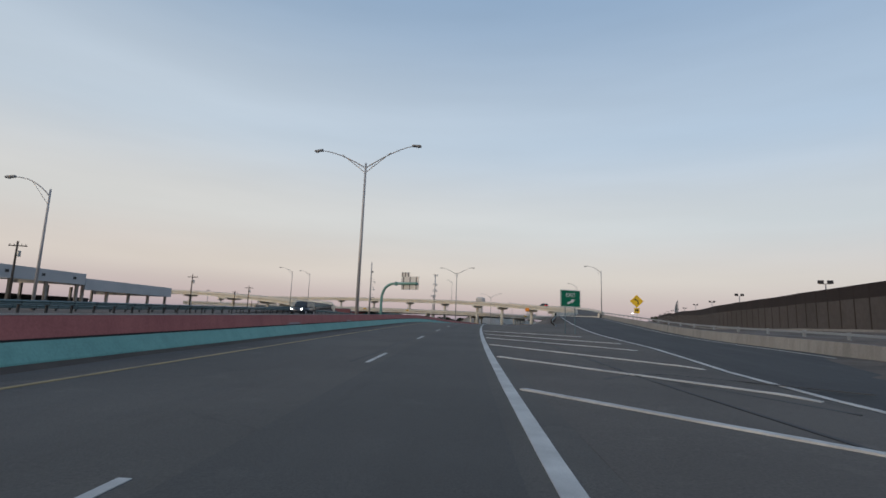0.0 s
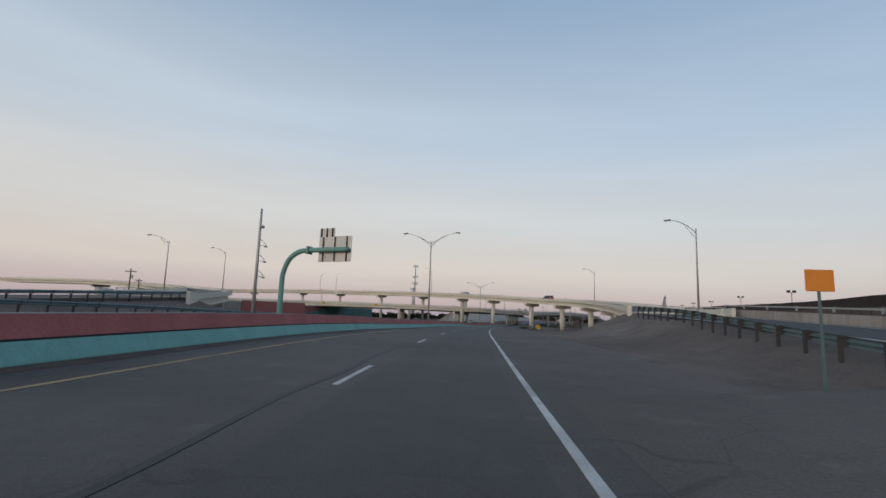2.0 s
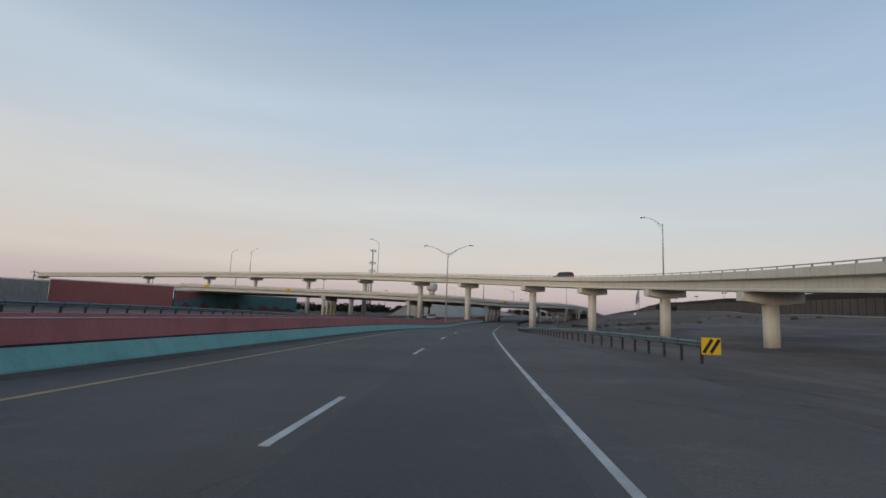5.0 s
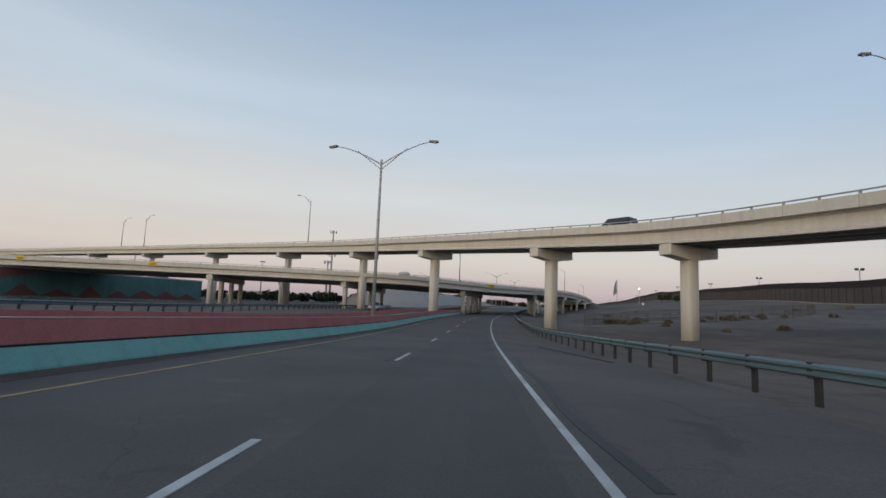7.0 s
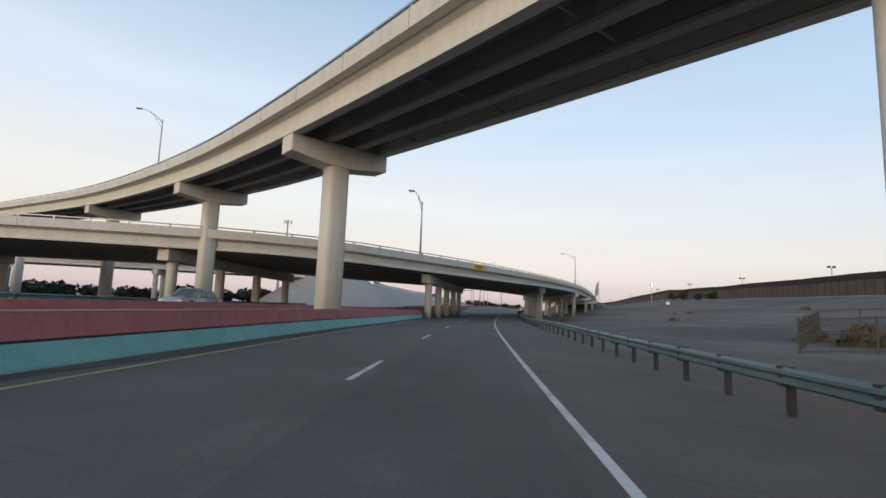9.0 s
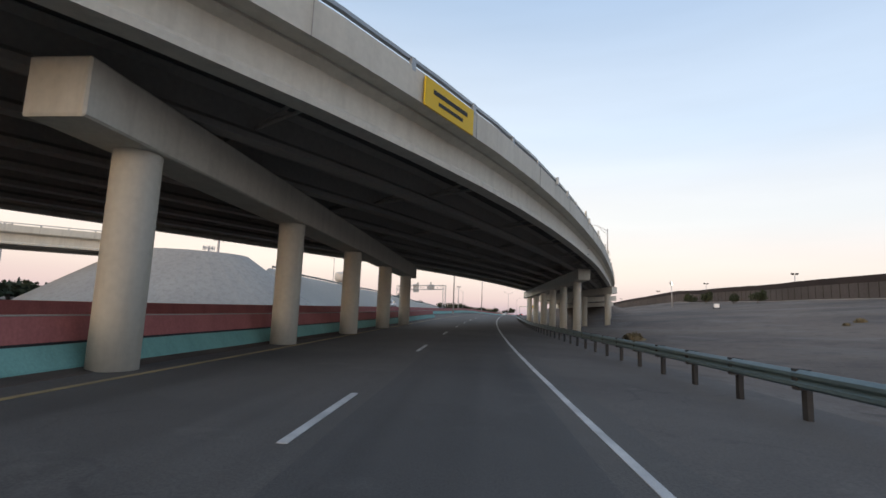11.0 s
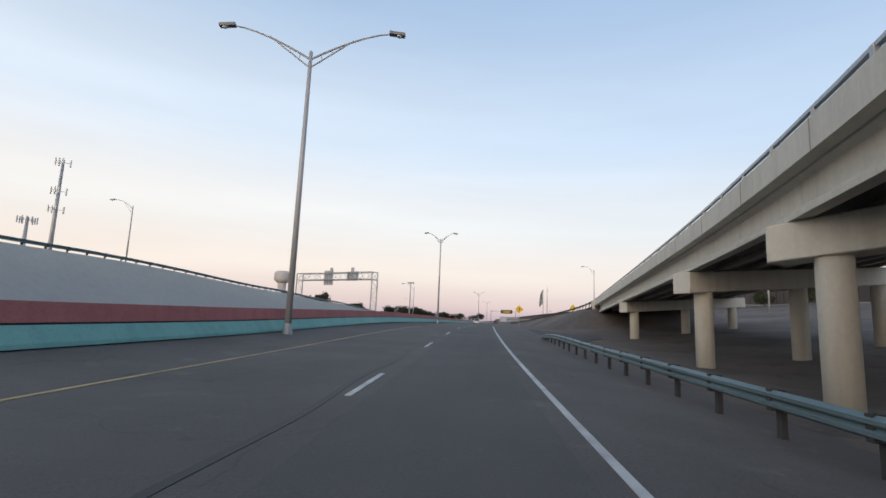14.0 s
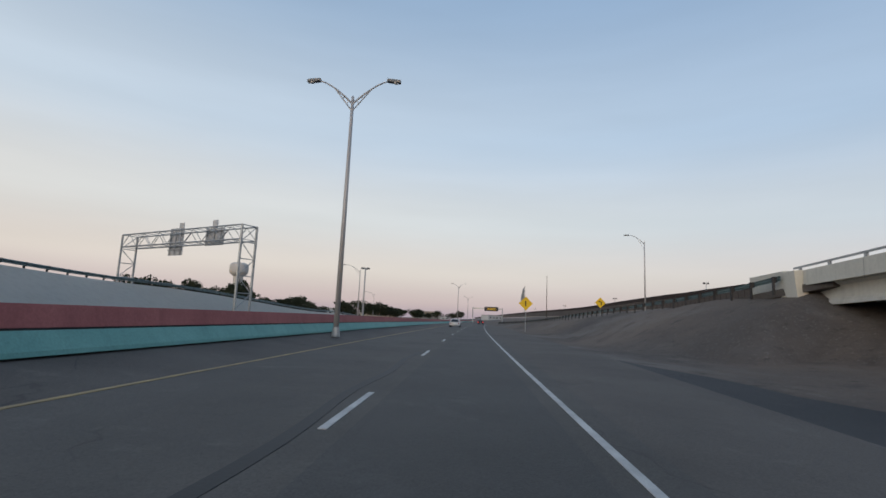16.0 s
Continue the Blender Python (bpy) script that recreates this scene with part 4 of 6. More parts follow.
def bridge(name, label, centre, half, girders, depth, bank=None):
    """A slab on girders with parapets and rails along a centre line (top of slab); bank: rise per metre to the right."""
    b = thing(name, label, "bridge", kind="structure")
    sts = stations(centre)
    halves = half if isinstance(half, list) else [half] * len(sts)
    banks = bank or [0.0] * len(sts)

    def run_of(f):
        return sweep_by(bmesh.new(), sts, [[(a, z + a * k) for a, z in f(h)] for h, k in zip(halves, banks)])

    part("deck_slab", run_of(lambda h: [(-h, -0.24), (-h, 0.0), (h, 0.0), (h, -0.24)]), M_CONC, b)
    # thin sheet added below the slab; its dark colour deepens the shade there
    part("deck_soffit", run_of(lambda h: [(-h + 0.55, -0.275), (-h + 0.55, -0.243), (h - 0.55, -0.243), (h - 0.55, -0.275)]), M_SOFFIT, b, "deck underside with shade put into its dark colour")
    part("road_surface", run_of(lambda h: [(-h + 0.4, 0.004), (-h + 0.4, 0.03), (h - 0.4, 0.03), (h - 0.4, 0.004)]), M_ASPHALT_OLD, b)
    for sgn in (-1, 1):
        part("parapet", run_of(lambda h: [(sgn * (h + 0.003), -0.25), (sgn * h, 0.53), (sgn * (h - 0.22), 0.53), (sgn * (h - 0.34), 0.034)]), M_CONC, b)
        part("rail", run_of(lambda h: [(sgn * (h - 0.06), 0.71), (sgn * (h - 0.06), 0.80), (sgn * (h - 0.18), 0.80), (sgn * (h - 0.18), 0.71)]), M_GALV, b, "grey steel tube rail")
        run, need = 0.0, 0.5
        for (p, r), (q, r2), h, k in zip(sts, sts[1:], halves, banks):
            ln = (q - p).length
            while need <= run + ln:
                t = (need - run) / ln
                at = p.lerp(q, t) + r.lerp(r2, t) * sgn * (h - 0.12) + Vector((0, 0, sgn * (h - 0.12) * k))
                o = part("rail_post", rpost_me, None, b)
                o.matrix_basis = pose(at.x, at.y, at.z - 0.31, 0, 0, math.degrees(math.atan2(r.y, r.x)))
                if round(need / 2.6) % 2 == 0:
                    jn = part("joint", joint_me, None, b)
                    jn.matrix_basis = Matrix.Translation((at + r * sgn * 0.13) - at) @ o.matrix_basis
                need += 2.6
            run += ln
    for i in range(girders):
        w, t = 0.24, 0.09
        k = -1 + 2 * i / (girders - 1)

        def beam(h):
            o = k * (h - 0.75)
            return [(o - w, -depth), (o - w, -depth + 0.16), (o - t, -depth + 0.30), (o - t, -0.42), (o - w * 1.3, -0.30), (o - w * 1.3, -0.24), (o + w * 1.3, -0.24), (o + w * 1.3, -0.30), (o + t, -0.42), (o + t, -depth + 0.30), (o + w, -depth + 0.16), (o + w, -depth)]

        outer = i in (0, girders - 1)
        part("girder", run_of(beam), M_CONC if outer else M_GIRDER, b)
    # cross frames between the girders
    run, need = 0.0, 4.0
    bmx = None
    for (p, r), (q, _), h, bk in zip(sts, sts[1:], halves, banks):
        edge = h - 0.75
        ln = (q - p).length
        while need <= run + ln:
            at = p.lerp(q, (need - run) / ln)
            bmx = bmesh.new()
            for i in range(girders - 1):
                o0 = -edge + 2 * edge * i / (girders - 1) + 0.1
                o1 = -edge + 2 * edge * (i + 1) / (girders - 1) - 0.1
                z0, z1 = -0.5, -depth + 0.35
                for a, c in (((o0, z1), (o1, z0)), ((o0, z1), (o1, z1))):
                    tube(bmx, at + r * a[0] + Vector((0, 0, a[1] + a[0] * bk)), at + r * c[0] + Vector((0, 0, c[1] + c[0] * bk)), 0.05, seg=6)
            part("cross_frame", bmx, M_GIRDER, b)
            need += 7.0
        run += ln
    return b


def rounded_column(bm, wide, deep, z0, z1, seg=28):
    """A square shaft with generously rounded corners."""
    rings = []
    for z in (z0, z1):
        ring = []
        for k in range(seg):
            c, n = math.cos(k * math.tau / seg), math.sin(k * math.tau / seg)
            ring.append(bm.verts.new((math.copysign(abs(c) ** 0.5, c) * wide / 2, math.copysign(abs(n) ** 0.5, n) * deep / 2, z)))
        rings.append(ring)
    for k in range(seg):
        bm.faces.new((rings[0][k], rings[0][(k + 1) % seg], rings[1][(k + 1) % seg], rings[1][k]))
    bm.faces.new(rings[0][::-1])
    bm.faces.new(rings[1])
    return bm


def pier(at, ground, cap_len, yaw, top, cap_h=1.15, cap_w=1.35, cols=((0.0, 0.85),), owner=None, taper=True, square=False, bank=0.0):
    """A cap beam on columns. yaw: the direction of the cap, degrees from +x; top: height of the cap's top."""
    m = pose(at[0], at[1], 0, 0, 0, yaw)
    bm = bmesh.new()
    h = cap_len / 2
    k = h - 0.75 if taper else 0.01
    end = 0.76 if taper else 0.98
    prof = [(-h, top), (-h, top - cap_h * end), (-h + k, top - cap_h), (h - k, top - cap_h), (h, top - cap_h * end), (h, top)]
    vs = [[bm.verts.new((a, sgn * cap_w / 2, b + a * bank)) for a, b in prof] for sgn in (-1, 1)]
    bm.faces.new(vs[0])
    bm.faces.new(vs[1][::-1])
    for i in range(len(prof)):
        j = (i + 1) % len(prof)
        bm.faces.new((vs[0][i], vs[1][i], vs[1][j], vs[0][j]))
    bmesh.ops.bevel(bm, geom=bm.edges[:], offset=0.04, segments=1, affect="EDGES")
    cap = part("pier_cap", bm, M_CONC, owner)
    cap.matrix_basis = m
    for x, r in cols:
        under = top - cap_h + x * bank
        g = ground((m @ Vector((x, 0, 0))).x, (m @ Vector((x, 0, 0))).y) - 0.5
        if square:
            bm = rounded_column(bmesh.new(), 2 * r, 1.9 * r, g, under + 0.05)
        else:
            bm = lathe(bmesh.new(), [(r, g), (r, under - 0.02), (r, under + 0.05)], 24)
        c = part("column", bm, M_CONC, owner, "", True)
        c.matrix_basis = m @ Matrix.Translation((x, 0, 0))
        for p in c.data.polygons:
            p.use_smooth = abs(p.normal.z) < 0.5
    # bearing pads under the girders
    for k in (-0.8, -0.28, 0.28, 0.8):
        pad = part("bearing_pad", new_box((0.5, cap_w * 0.62, 0.07), (k * h, 0, top - 0.02 + k * h * bank)), M_CONC_D, owner)
        pad.matrix_basis = m


HALF1 = 3.6
fly1_line = spline(FLY1[FLY1_START:], 4.0)
half1 = [HALF1 + 0.7 * (1 - smooth(101, 150, q.y)) for q in fly1_line]
upper = bridge("upper_flyover", "pale concrete flyover curving high over the highway", fly1_line, half1, 4, 1.5)
for i in range(FLY1_START + 1, len(FLY1)):
    p = Vector(FLY1[i])
    a, b = Vector(FLY1[i - 1]), Vector(FLY1[min(i + 1, len(FLY1) - 1)])
    d = b - a
    yaw = math.degrees(math.atan2(d.y, d.x)) - 90
    pier((p.x, p.y), ground_z, 6.2, yaw, p.z - 1.53, 1.3, 1.35, ((0.0, 0.67),), upper, True, True)
# abutment of the exit ramp
a0, a1 = fly1_line[0], fly1_line[1]
yaw = math.degrees(math.atan2(a1.y - a0.y, a1.x - a0.x)) - 90
ab = part("abutment", new_box((8.9, 1.2, 4.2), (0, -0.4, -2.0), 0.05), M_CONC, upper)
ab.matrix_basis = pose(a0.x, a0.y, a0.z, 0, 0, yaw)
for sgn in (-1, 1):
    end_post = part("end_post", new_box((0.36, 2.2, 0.95), (sgn * 4.12, 0.9, 0.17), 0.04), M_CONC, upper, "tall concrete end post of the parapet")
    end_post.matrix_basis = pose(a0.x, a0.y, a0.z, 0, 0, yaw)
    wing = part("wing_wall", new_box((0.35, 3.6, 2.4), (sgn * 4.28, -1.8, -0.60), 0.03), M_CONC, upper)
    wing.matrix_basis = pose(a0.x, a0.y, a0.z, 0, 0, yaw)

# lower flyover: centre line lies half a width beyond the near edge
near2 = stations(spline(FLY2[:FLY2_END + 1], 4.0))


def along_fly2(values):
    """Values given at the corners of the near edge, read off at each of its stations."""
    line = spline([(x, y, v) for (x, y, z), v in zip(FLY2[:FLY2_END + 1], values)], 4.0)
    return [min(line, key=lambda q: (q.x - p.x) ** 2 + (q.y - p.y) ** 2).z for p, r in near2]


w_at, lift_at, drop_at = along_fly2(FLY2_W), along_fly2(FLY2_LIFT), along_fly2(FLY2_DROP)
bank_at = [(up + down) / w for w, up, down in zip(w_at, lift_at, drop_at)]
fly2_line = [p + r * (-w / 2) + Vector((0, 0, (up - down) / 2)) for (p, r), w, up, down in zip(near2, w_at, lift_at, drop_at)]
lower = bridge("lower_flyover", "wide banked concrete flyover on many girders low over the highway", fly2_line, [w / 2 for w in w_at], 8, 1.32, bank_at)


def under_fly2(x, y):
    """Height of the lower flyover's girder undersides at a place of the plan."""
    i = min(range(len(near2)), key=lambda i: abs((x - near2[i][0].x) * near2[i][1].y - (y - near2[i][0].y) * near2[i][1].x) + 0.02 * math.hypot(x - near2[i][0].x, y - near2[i][0].y))
    p, r = near2[i]
    return p.z + lift_at[i] + ((x - p.x) * r.x + (y - p.y) * r.y) * bank_at[i] - 1.38


def skew_bent(p, q, n, r=0.52, owner=None, ext=1.2, top=None, cap_h=1.05):
    """A cap beam from p to q on n columns, level at the given top or else following the lower flyover's bank."""
    p, q = Vector((*p, 0)), Vector((*q, 0))
    d = q - p
    mid = (p + q) / 2
    ln = d.length
    tp, tq = (top, top) if top else (under_fly2(p.x, p.y), under_fly2(q.x, q.y))
    cols = tuple((-ln / 2 + ln * i / (n - 1), r) for i in range(n))
    pier((mid.x, mid.y), ground_z, ln + 2 * ext, math.degrees(math.atan2(d.y, d.x)), (tp + tq) / 2, cap_h, 1.15, cols, owner, False, False, (tq - tp) / ln)


skew_bent((27.2, 294.2), (36.2, 324.0), 5, 0.45, lower, 2.0)
skew_bent((1.6, 281.6), (8.2, 303.0), 4, 0.48, lower, 1.4)
skew_bent((53.8, 328.6), (59.8, 357.1), 6, 0.40, lower, 2.6)
for (x, y, z), (x2, y2, z2) in zip(FLY2[:2], FLY2[1:3]):
    dx, dy = x2 - x, y2 - y
    k = math.hypot(dx, dy)
    nx, ny = -dy / k, dx / k
    skew_bent((x + nx * 1.4, y + ny * 1.4), (x + nx * 18.6, y + ny * 18.6), 4, 0.5, lower, 0.8)
# bents beyond the highway
for p, q, n in (((67.1, 368.4), (71.9, 354.8), 4), ((73.3, 379.6), (86.6, 380.1), 3), ((85.8, 402.2), (99.4, 403.4), 3)):
    skew_bent(p, q, n, 0.44, lower, 1.4)
b0, b1 = near2[-1][0], near2[-2][0]
yaw = math.degrees(math.atan2(b0.y - b1.y, b0.x - b1.x)) - 90
cpt = fly2_line[-1]
ab = part("abutment", new_box((RAMP2_W + 0.5, 1.4, 5.0), (0, 0.5, -2.5), 0.05), M_CONC, lower)
lean = -math.degrees(math.atan(bank_at[-1]))
ab.matrix_basis = pose(cpt.x, cpt.y, cpt.z, 0, lean, yaw)
for sgn in (-1, 1):
    wing = part("wing_wall", new_box((0.4, 4.2, 2.6), (sgn * (RAMP2_W / 2 + 0.02), 2.6, -0.62), 0.03), M_CONC, lower)
    wing.matrix_basis = pose(cpt.x, cpt.y, cpt.z, 0, lean, yaw)
part("end_wall", new_box((0.55, 1.7, 2.35), (-RAMP2_W / 2 - 0.1, -0.2, -0.60), 0.03), M_CONC, lower, "tall pale end block of the parapet").matrix_basis = pose(cpt.x, cpt.y, cpt.z, 0, lean, yaw)
# roadway on the embankment after the lower flyover
ramp2 = thing("entry_ramp", "grey asphalt ramp on top of the dirt embankment", "road", kind="structure")
ribbon("ramp_surface", [p + r * (-RAMP2_W / 2) for p, r in stations(spline(FLY2[FLY2_END:], 4))], [(-6.95, -0.4), (-6.95, 0.0), (6.95, 0.0), (6.95, -0.4)], M_ASPHALT_OLD, "", ramp2)

# back bridge on the left, ending at the slope
FLY3 = [(-190, 322, 7.6), (-120, 330, 7.8), (-60, 338, 8.0), (-25, 346, 8.0), (3, 354, 8.0)]
f3 = spline(FLY3, 5)
third = bridge("back_bridge", "pale concrete bridge behind the lower flyover", f3, 5.0, 4, 1.6)
for p in FLY3[1:-1]:
    skew_bent((p[0], p[1] - 3.6), (p[0], p[1] + 3.6), 3, 0.5, third, 0.9, p[2] - 1.62)

# dark patch at the foot of the embankment
patch_out = table([(393, 4.6), (402, 8.5), (408, 11.0), (411, 11.5), (414.5, 8.8), (419, 6.4), (427, 4.6)])
av = [on_road(393 + 1.6 * i, 4.45 + (max(4.5, patch_out(393 + 1.6 * i)) - 4.45) * k / 6, -0.015 - 0.004 * k) for i in range(22) for k in range(7)]
for v in av:
    v.z = min(v.z, ground_z(v.x, v.y) + 0.05)
bm = bmesh.new()
top = [bm.verts.new(v) for v in av]
low = [bm.verts.new(v - Vector((0, 0, 0.3))) for v in av]
for i in range(21):
    for k in range(6):
        a = i * 7 + k
        bm.faces.new((top[a], top[a + 1], top[a + 8], top[a + 7]))
        bm.faces.new((low[a], low[a + 7], low[a + 8], low[a + 1]))
    for a in (i * 7, i * 7 + 6):
        bm.faces.new((top[a], top[a + 7], low[a + 7], low[a]))
dark_patch = part("dark_patch", bm, M_NEWASPHALT)
tagged(dark_patch, "dark patch tapering out beside the highway shoulder", "pavement", kind="structure")

# paved slope beside the oncoming road
slope = thing("paved_slope", "pale grey concrete slope paving under a ramp", "slope", kind="structure")
bm = bmesh.new()
rows = []
for i in range(80):
    y = 318 + i * 3.2
    top = LEFT_TOP(y)
    lead = max(0.0, 347 - y) * 0.55
    a = on_road(y, -25.2, 0.0)
    hgt = max(0.05, top - lead)
    n = 6
    rows.append([bm.verts.new(on_road(y, -25.2 - 7.6 * k / n, -0.05 + hgt * k / n)) for k in range(n + 1)])
for a, b in zip(rows, rows[1:]):
    for k in range(6):
        bm.faces.new((a[k], a[k + 1], b[k + 1], b[k]))
bmesh.ops.solidify(bm, geom=bm.faces[:], thickness=0.18)
part("paving", bm, M_SLOPE, slope)
part("toe_band", sweep(bmesh.new(), stations(road_line(322, 560, -24.9, -0.02, 4)), [(-0.2, 0.0), (-0.2, 0.55), (0.0, 0.55), (0.06, 0.0)]), M_CONC_D, slope, "low concrete toe wall")

# cone of paving at the back bridge's end
cone = thing("abutment_cone", "grey concrete cone slope at the end of the back bridge", "slope", kind="structure")
bm = bmesh.new()
c0 = Vector((10.2, 355, 7.2))
ring_t, ring_b = [], []
for k in range(25):
    a = radians(-205 + 200 * k / 24)
    ring_t.append(bm.verts.new(c0 + Vector((math.cos(a) * 7.5, math.sin(a) * 6.0, 0))))
    ring_b.append(bm.verts.new(Vector((c0.x + math.cos(a) * 20, c0.y + math.sin(a) * 19, -1.2))))
for k in range(24):
    bm.faces.new((ring_t[k], ring_t[k + 1], ring_b[k + 1], ring_b[k]))
bm.faces.new(ring_t)
part("paving", bm, M_CONE, cone)


# ---- street lamps ----
def lamp_head(parent, at, sgn):
    bm = bmesh.new()
    box(bm, (0.78, 0.30, 0.17), (0, 0, 0), None, 0.06)
    h = part("lamp_head", bm, M_HEAD, parent, "grey cobra-head luminaire")
    h.matrix_basis = Matrix.Translation(at) @ pose(0, 0, 0, 0, sgn * 6, 0)
    lens = part("lens", lathe(bmesh.new(), [(0.02, -0.15), (0.10, -0.14), (0.13, -0.09), (0.13, -0.05)], 10), M_WHITE, h)
    lens.matrix_basis = Matrix.Translation((sgn * 0.12, 0, 0))


def double_lamp(reach=4.1, rise=1.7, H=13.2, label="tall galvanised median street lamp with two bowed arms", footing=True):
    """A tall median mast with two bowed truss arms."""
    l = thing("street_lamp", label, "street lamp", group="median street lamps")
    if footing:
        part("base", lathe(bmesh.new(), [(0.32, 0.0), (0.32, 0.55), (0.20, 0.7)], 12), M_CONC_D, l, "round concrete footing")
    else:
        part("base_plate", lathe(bmesh.new(), [(0.24, 0.0), (0.24, 0.06), (0.17, 0.5)], 12), M_GALV, l, "round steel base")
    part("pole", lathe(bmesh.new(), [(0.15, 0.5), (0.12, H * 0.55), (0.085, H + 0.35), (0.03, H + 0.42)], 14), M_POLE, l, "", True)
    for sgn in (-1, 1):
        bm = bmesh.new()
        pts = [Vector((sgn * (0.05 + reach * t), 0, H + rise * (1 - (1 - t) ** 1.45))) for t in (i / 8 for i in range(9))]
        bent_tube(bm, pts, [0.055 - 0.02 * i / 8 for i in range(9)], 8)
        low = [Vector((sgn * (0.05 + reach * 0.53 * t), 0, H - 0.42 + rise * 0.98 * t)) for t in (i / 4 for i in range(5))]
        bent_tube(bm, low, [0.035] * 5, 6)
        for t, u in ((2, 1), (3, 2), (4, 3)):
            tube(bm, low[u], pts[t - 1], 0.018, seg=6)
        part("arm", bm, M_POLE, l)
        lamp_head(l, pts[-1] + Vector((sgn * 0.35, 0, 0.02)), sgn)
    return l


def single_lamp(height=10.5, reach=2.6, name="street_lamp", label="galvanised street lamp with one bowed arm", group="single street lamps"):
    l = thing(name, label, "street lamp", group=group)
    part("base", new_box((0.4, 0.4, 0.12), (0, 0, 0.06), 0.02), M_GALV, l, "square steel base plate")
    part("pole", lathe(bmesh.new(), [(0.13, 0.1), (0.10, height * 0.55), (0.07, height), (0.03, height + 0.06)], 12), M_POLE, l, "", True)
    bm = bmesh.new()
    pts = [Vector((-(0.03 + reach * t), 0, height - 0.5 + 1.45 * (1 - (1 - t) ** 2.2))) for t in (i / 8 for i in range(9))]
    bent_tube(bm, pts, [0.05 - 0.015 * i / 8 for i in range(9)], 8)
    tube(bm, (-0.03, 0, height - 1.2), pts[4], 0.025, seg=6)
    part("arm", bm, M_POLE, l)
    lamp_head(l, pts[-1] + Vector((-0.3, 0, 0.0)), -1)
    return l


def heading(y):
    return -math.degrees(math.atan(slope_at(y)))


first = double_lamp(H=13.5, footing=False)
places = [on_road(y, d) for y, d in ((39.9, -10.4), (131.0, -10.3), (220.3, -9.7))]
first.matrix_basis = Matrix.Translation(places[0]) @ pose(0, 0, 0, 0, 0, heading(40) - 9)
for p in places[1:]:
    copy_thing(first, Matrix.Translation(p) @ pose(0, 0, 0, 0, 0, heading(p.y) - 10))

mid = double_lamp(3.7, 1.5, 13.1, footing=False)
p = Vector((52.8, 381.6, road_z(381) + 0.1))
mid.matrix_basis = Matrix.Translation(p) @ pose(0, 0, 0, 0, 0, heading(378) + 6)
small = double_lamp(1.9, 1.3, 13.0, "tall galvanised median street lamp with two short arms", False)
ends = [Vector((73.2, 433.6, road_z(433) + 0.2)), on_road(572, FAR_D(572) + 1.2), on_road(665, FAR_D(665) + 0.4)]
small.matrix_basis = Matrix.Translation(ends[0]) @ pose(0, 0, 0, 0, 0, heading(434))
for p in ends[1:]:
    copy_thing(small, Matrix.Translation(p) @ pose(0, 0, 0, 0, 0, heading(p.y)))

one = single_lamp(10.0, 3.1)
one.matrix_basis = pose(29.9, 112.4, 4.0, 0, 0, 0)
singles = [(45.7, 210.4, 8.2, 0), (-51.9, 140.6, 4.2, 10), (-59.4, 179.0, 7.0, 10), (-32.6, 35.2, 0.3, 0), (26.7, 441, 6.6, -20), (84, 505, 1.0, -20), (-82.5, 357.5, 15.3, 150), (-70, 347, 15.1, 150), (103, 600, 0.4, -20)]
low_lamp = single_lamp(6.7, 1.5)
low_lamp.matrix_basis = pose(25.5, 289.3, 6.2, 0, 0, 40)
copy_thing(one, pose(73.2, 357.0, 7.1, 0, 0, -30) @ Matrix.Diagonal((1, 1, 0.84, 1)))
tall_lamp = single_lamp(12.4)
tall_lamp.matrix_basis = pose(125.7, 472.8, ground_z(125.7, 472.8) - 0.05, 0, 0, -20)
copy_thing(tall_lamp, pose(-10.6, 304.6, 13.3, 0, 0, 20))
for x, y, z, rz_ in singles:
    copy_thing(one, pose(x, y, z, 0, 0, rz_))


# ---- signs ----
def text_mesh(s, size, mat, extrude=0.004):
    c = bpy.data.curves.new("lettering", "FONT")
    c.body, c.size, c.extrude, c.align_x, c.align_y = s, size, extrude, "CENTER", "CENTER"
    ob = bpy.data.objects.new("lettering", c)
    scene.collection.objects.link(ob)
    dg = bpy.context.evaluated_depsgraph_get()
    me = bpy.data.meshes.new_from_object(ob.evaluated_get(dg))
    bpy.data.objects.remove(ob)
    me.materials.clear()
    me.materials.append(mat)
    return me


def poly_plate(pts, thick=0.01):
    bm = bmesh.new()
    f = bm.faces.new([bm.verts.new((x, 0, z)) for x, z in pts])
    r = bmesh.ops.extrude_face_region(bm, geom=[f])
    bmesh.ops.translate(bm, verts=[v for v in r["geom"] if isinstance(v, bmesh.types.BMVert)], vec=(0, thick, 0))
    return bm


def arrow_pts(length, width, ang, head=0.42):
    w = width / 2
    h = length * head
    pts = [(-length / 2, -w), (length / 2 - h, -w), (length / 2 - h, -w * 2.3), (length / 2, 0), (length / 2 - h, w * 2.3), (length / 2 - h, w), (-length / 2, w)]
    c, s = math.cos(radians(ang)), math.sin(radians(ang))
    return [(x * c - z * s, x * s + z * c) for x, z in pts]


gx, gy = 8.0, 39.1
ex = thing("exit_sign", "green exit sign with white arrow on two steel posts", "road sign", (gx, gy, ground_z(gx, gy)), 22)
zc = 3.48 - ground_z(gx, gy)
panel = part("panel", new_box((1.82, 0.03, 1.34), (0, 0, zc), 0.01), M_GREEN, ex, "green sign face")
for sx, sz, px, pz in ((1.76, 0.035, 0, 0.635), (1.76, 0.035, 0, -0.635), (0.035, 1.24, 0.865, 0), (0.035, 1.24, -0.865, 0)):
    part("border", new_box((sx, 0.008, sz), (px, -0.020, zc + pz)), M_WHITE, panel)
t = part("lettering", text_mesh("EXIT", 0.44, M_WHITE), None, panel)
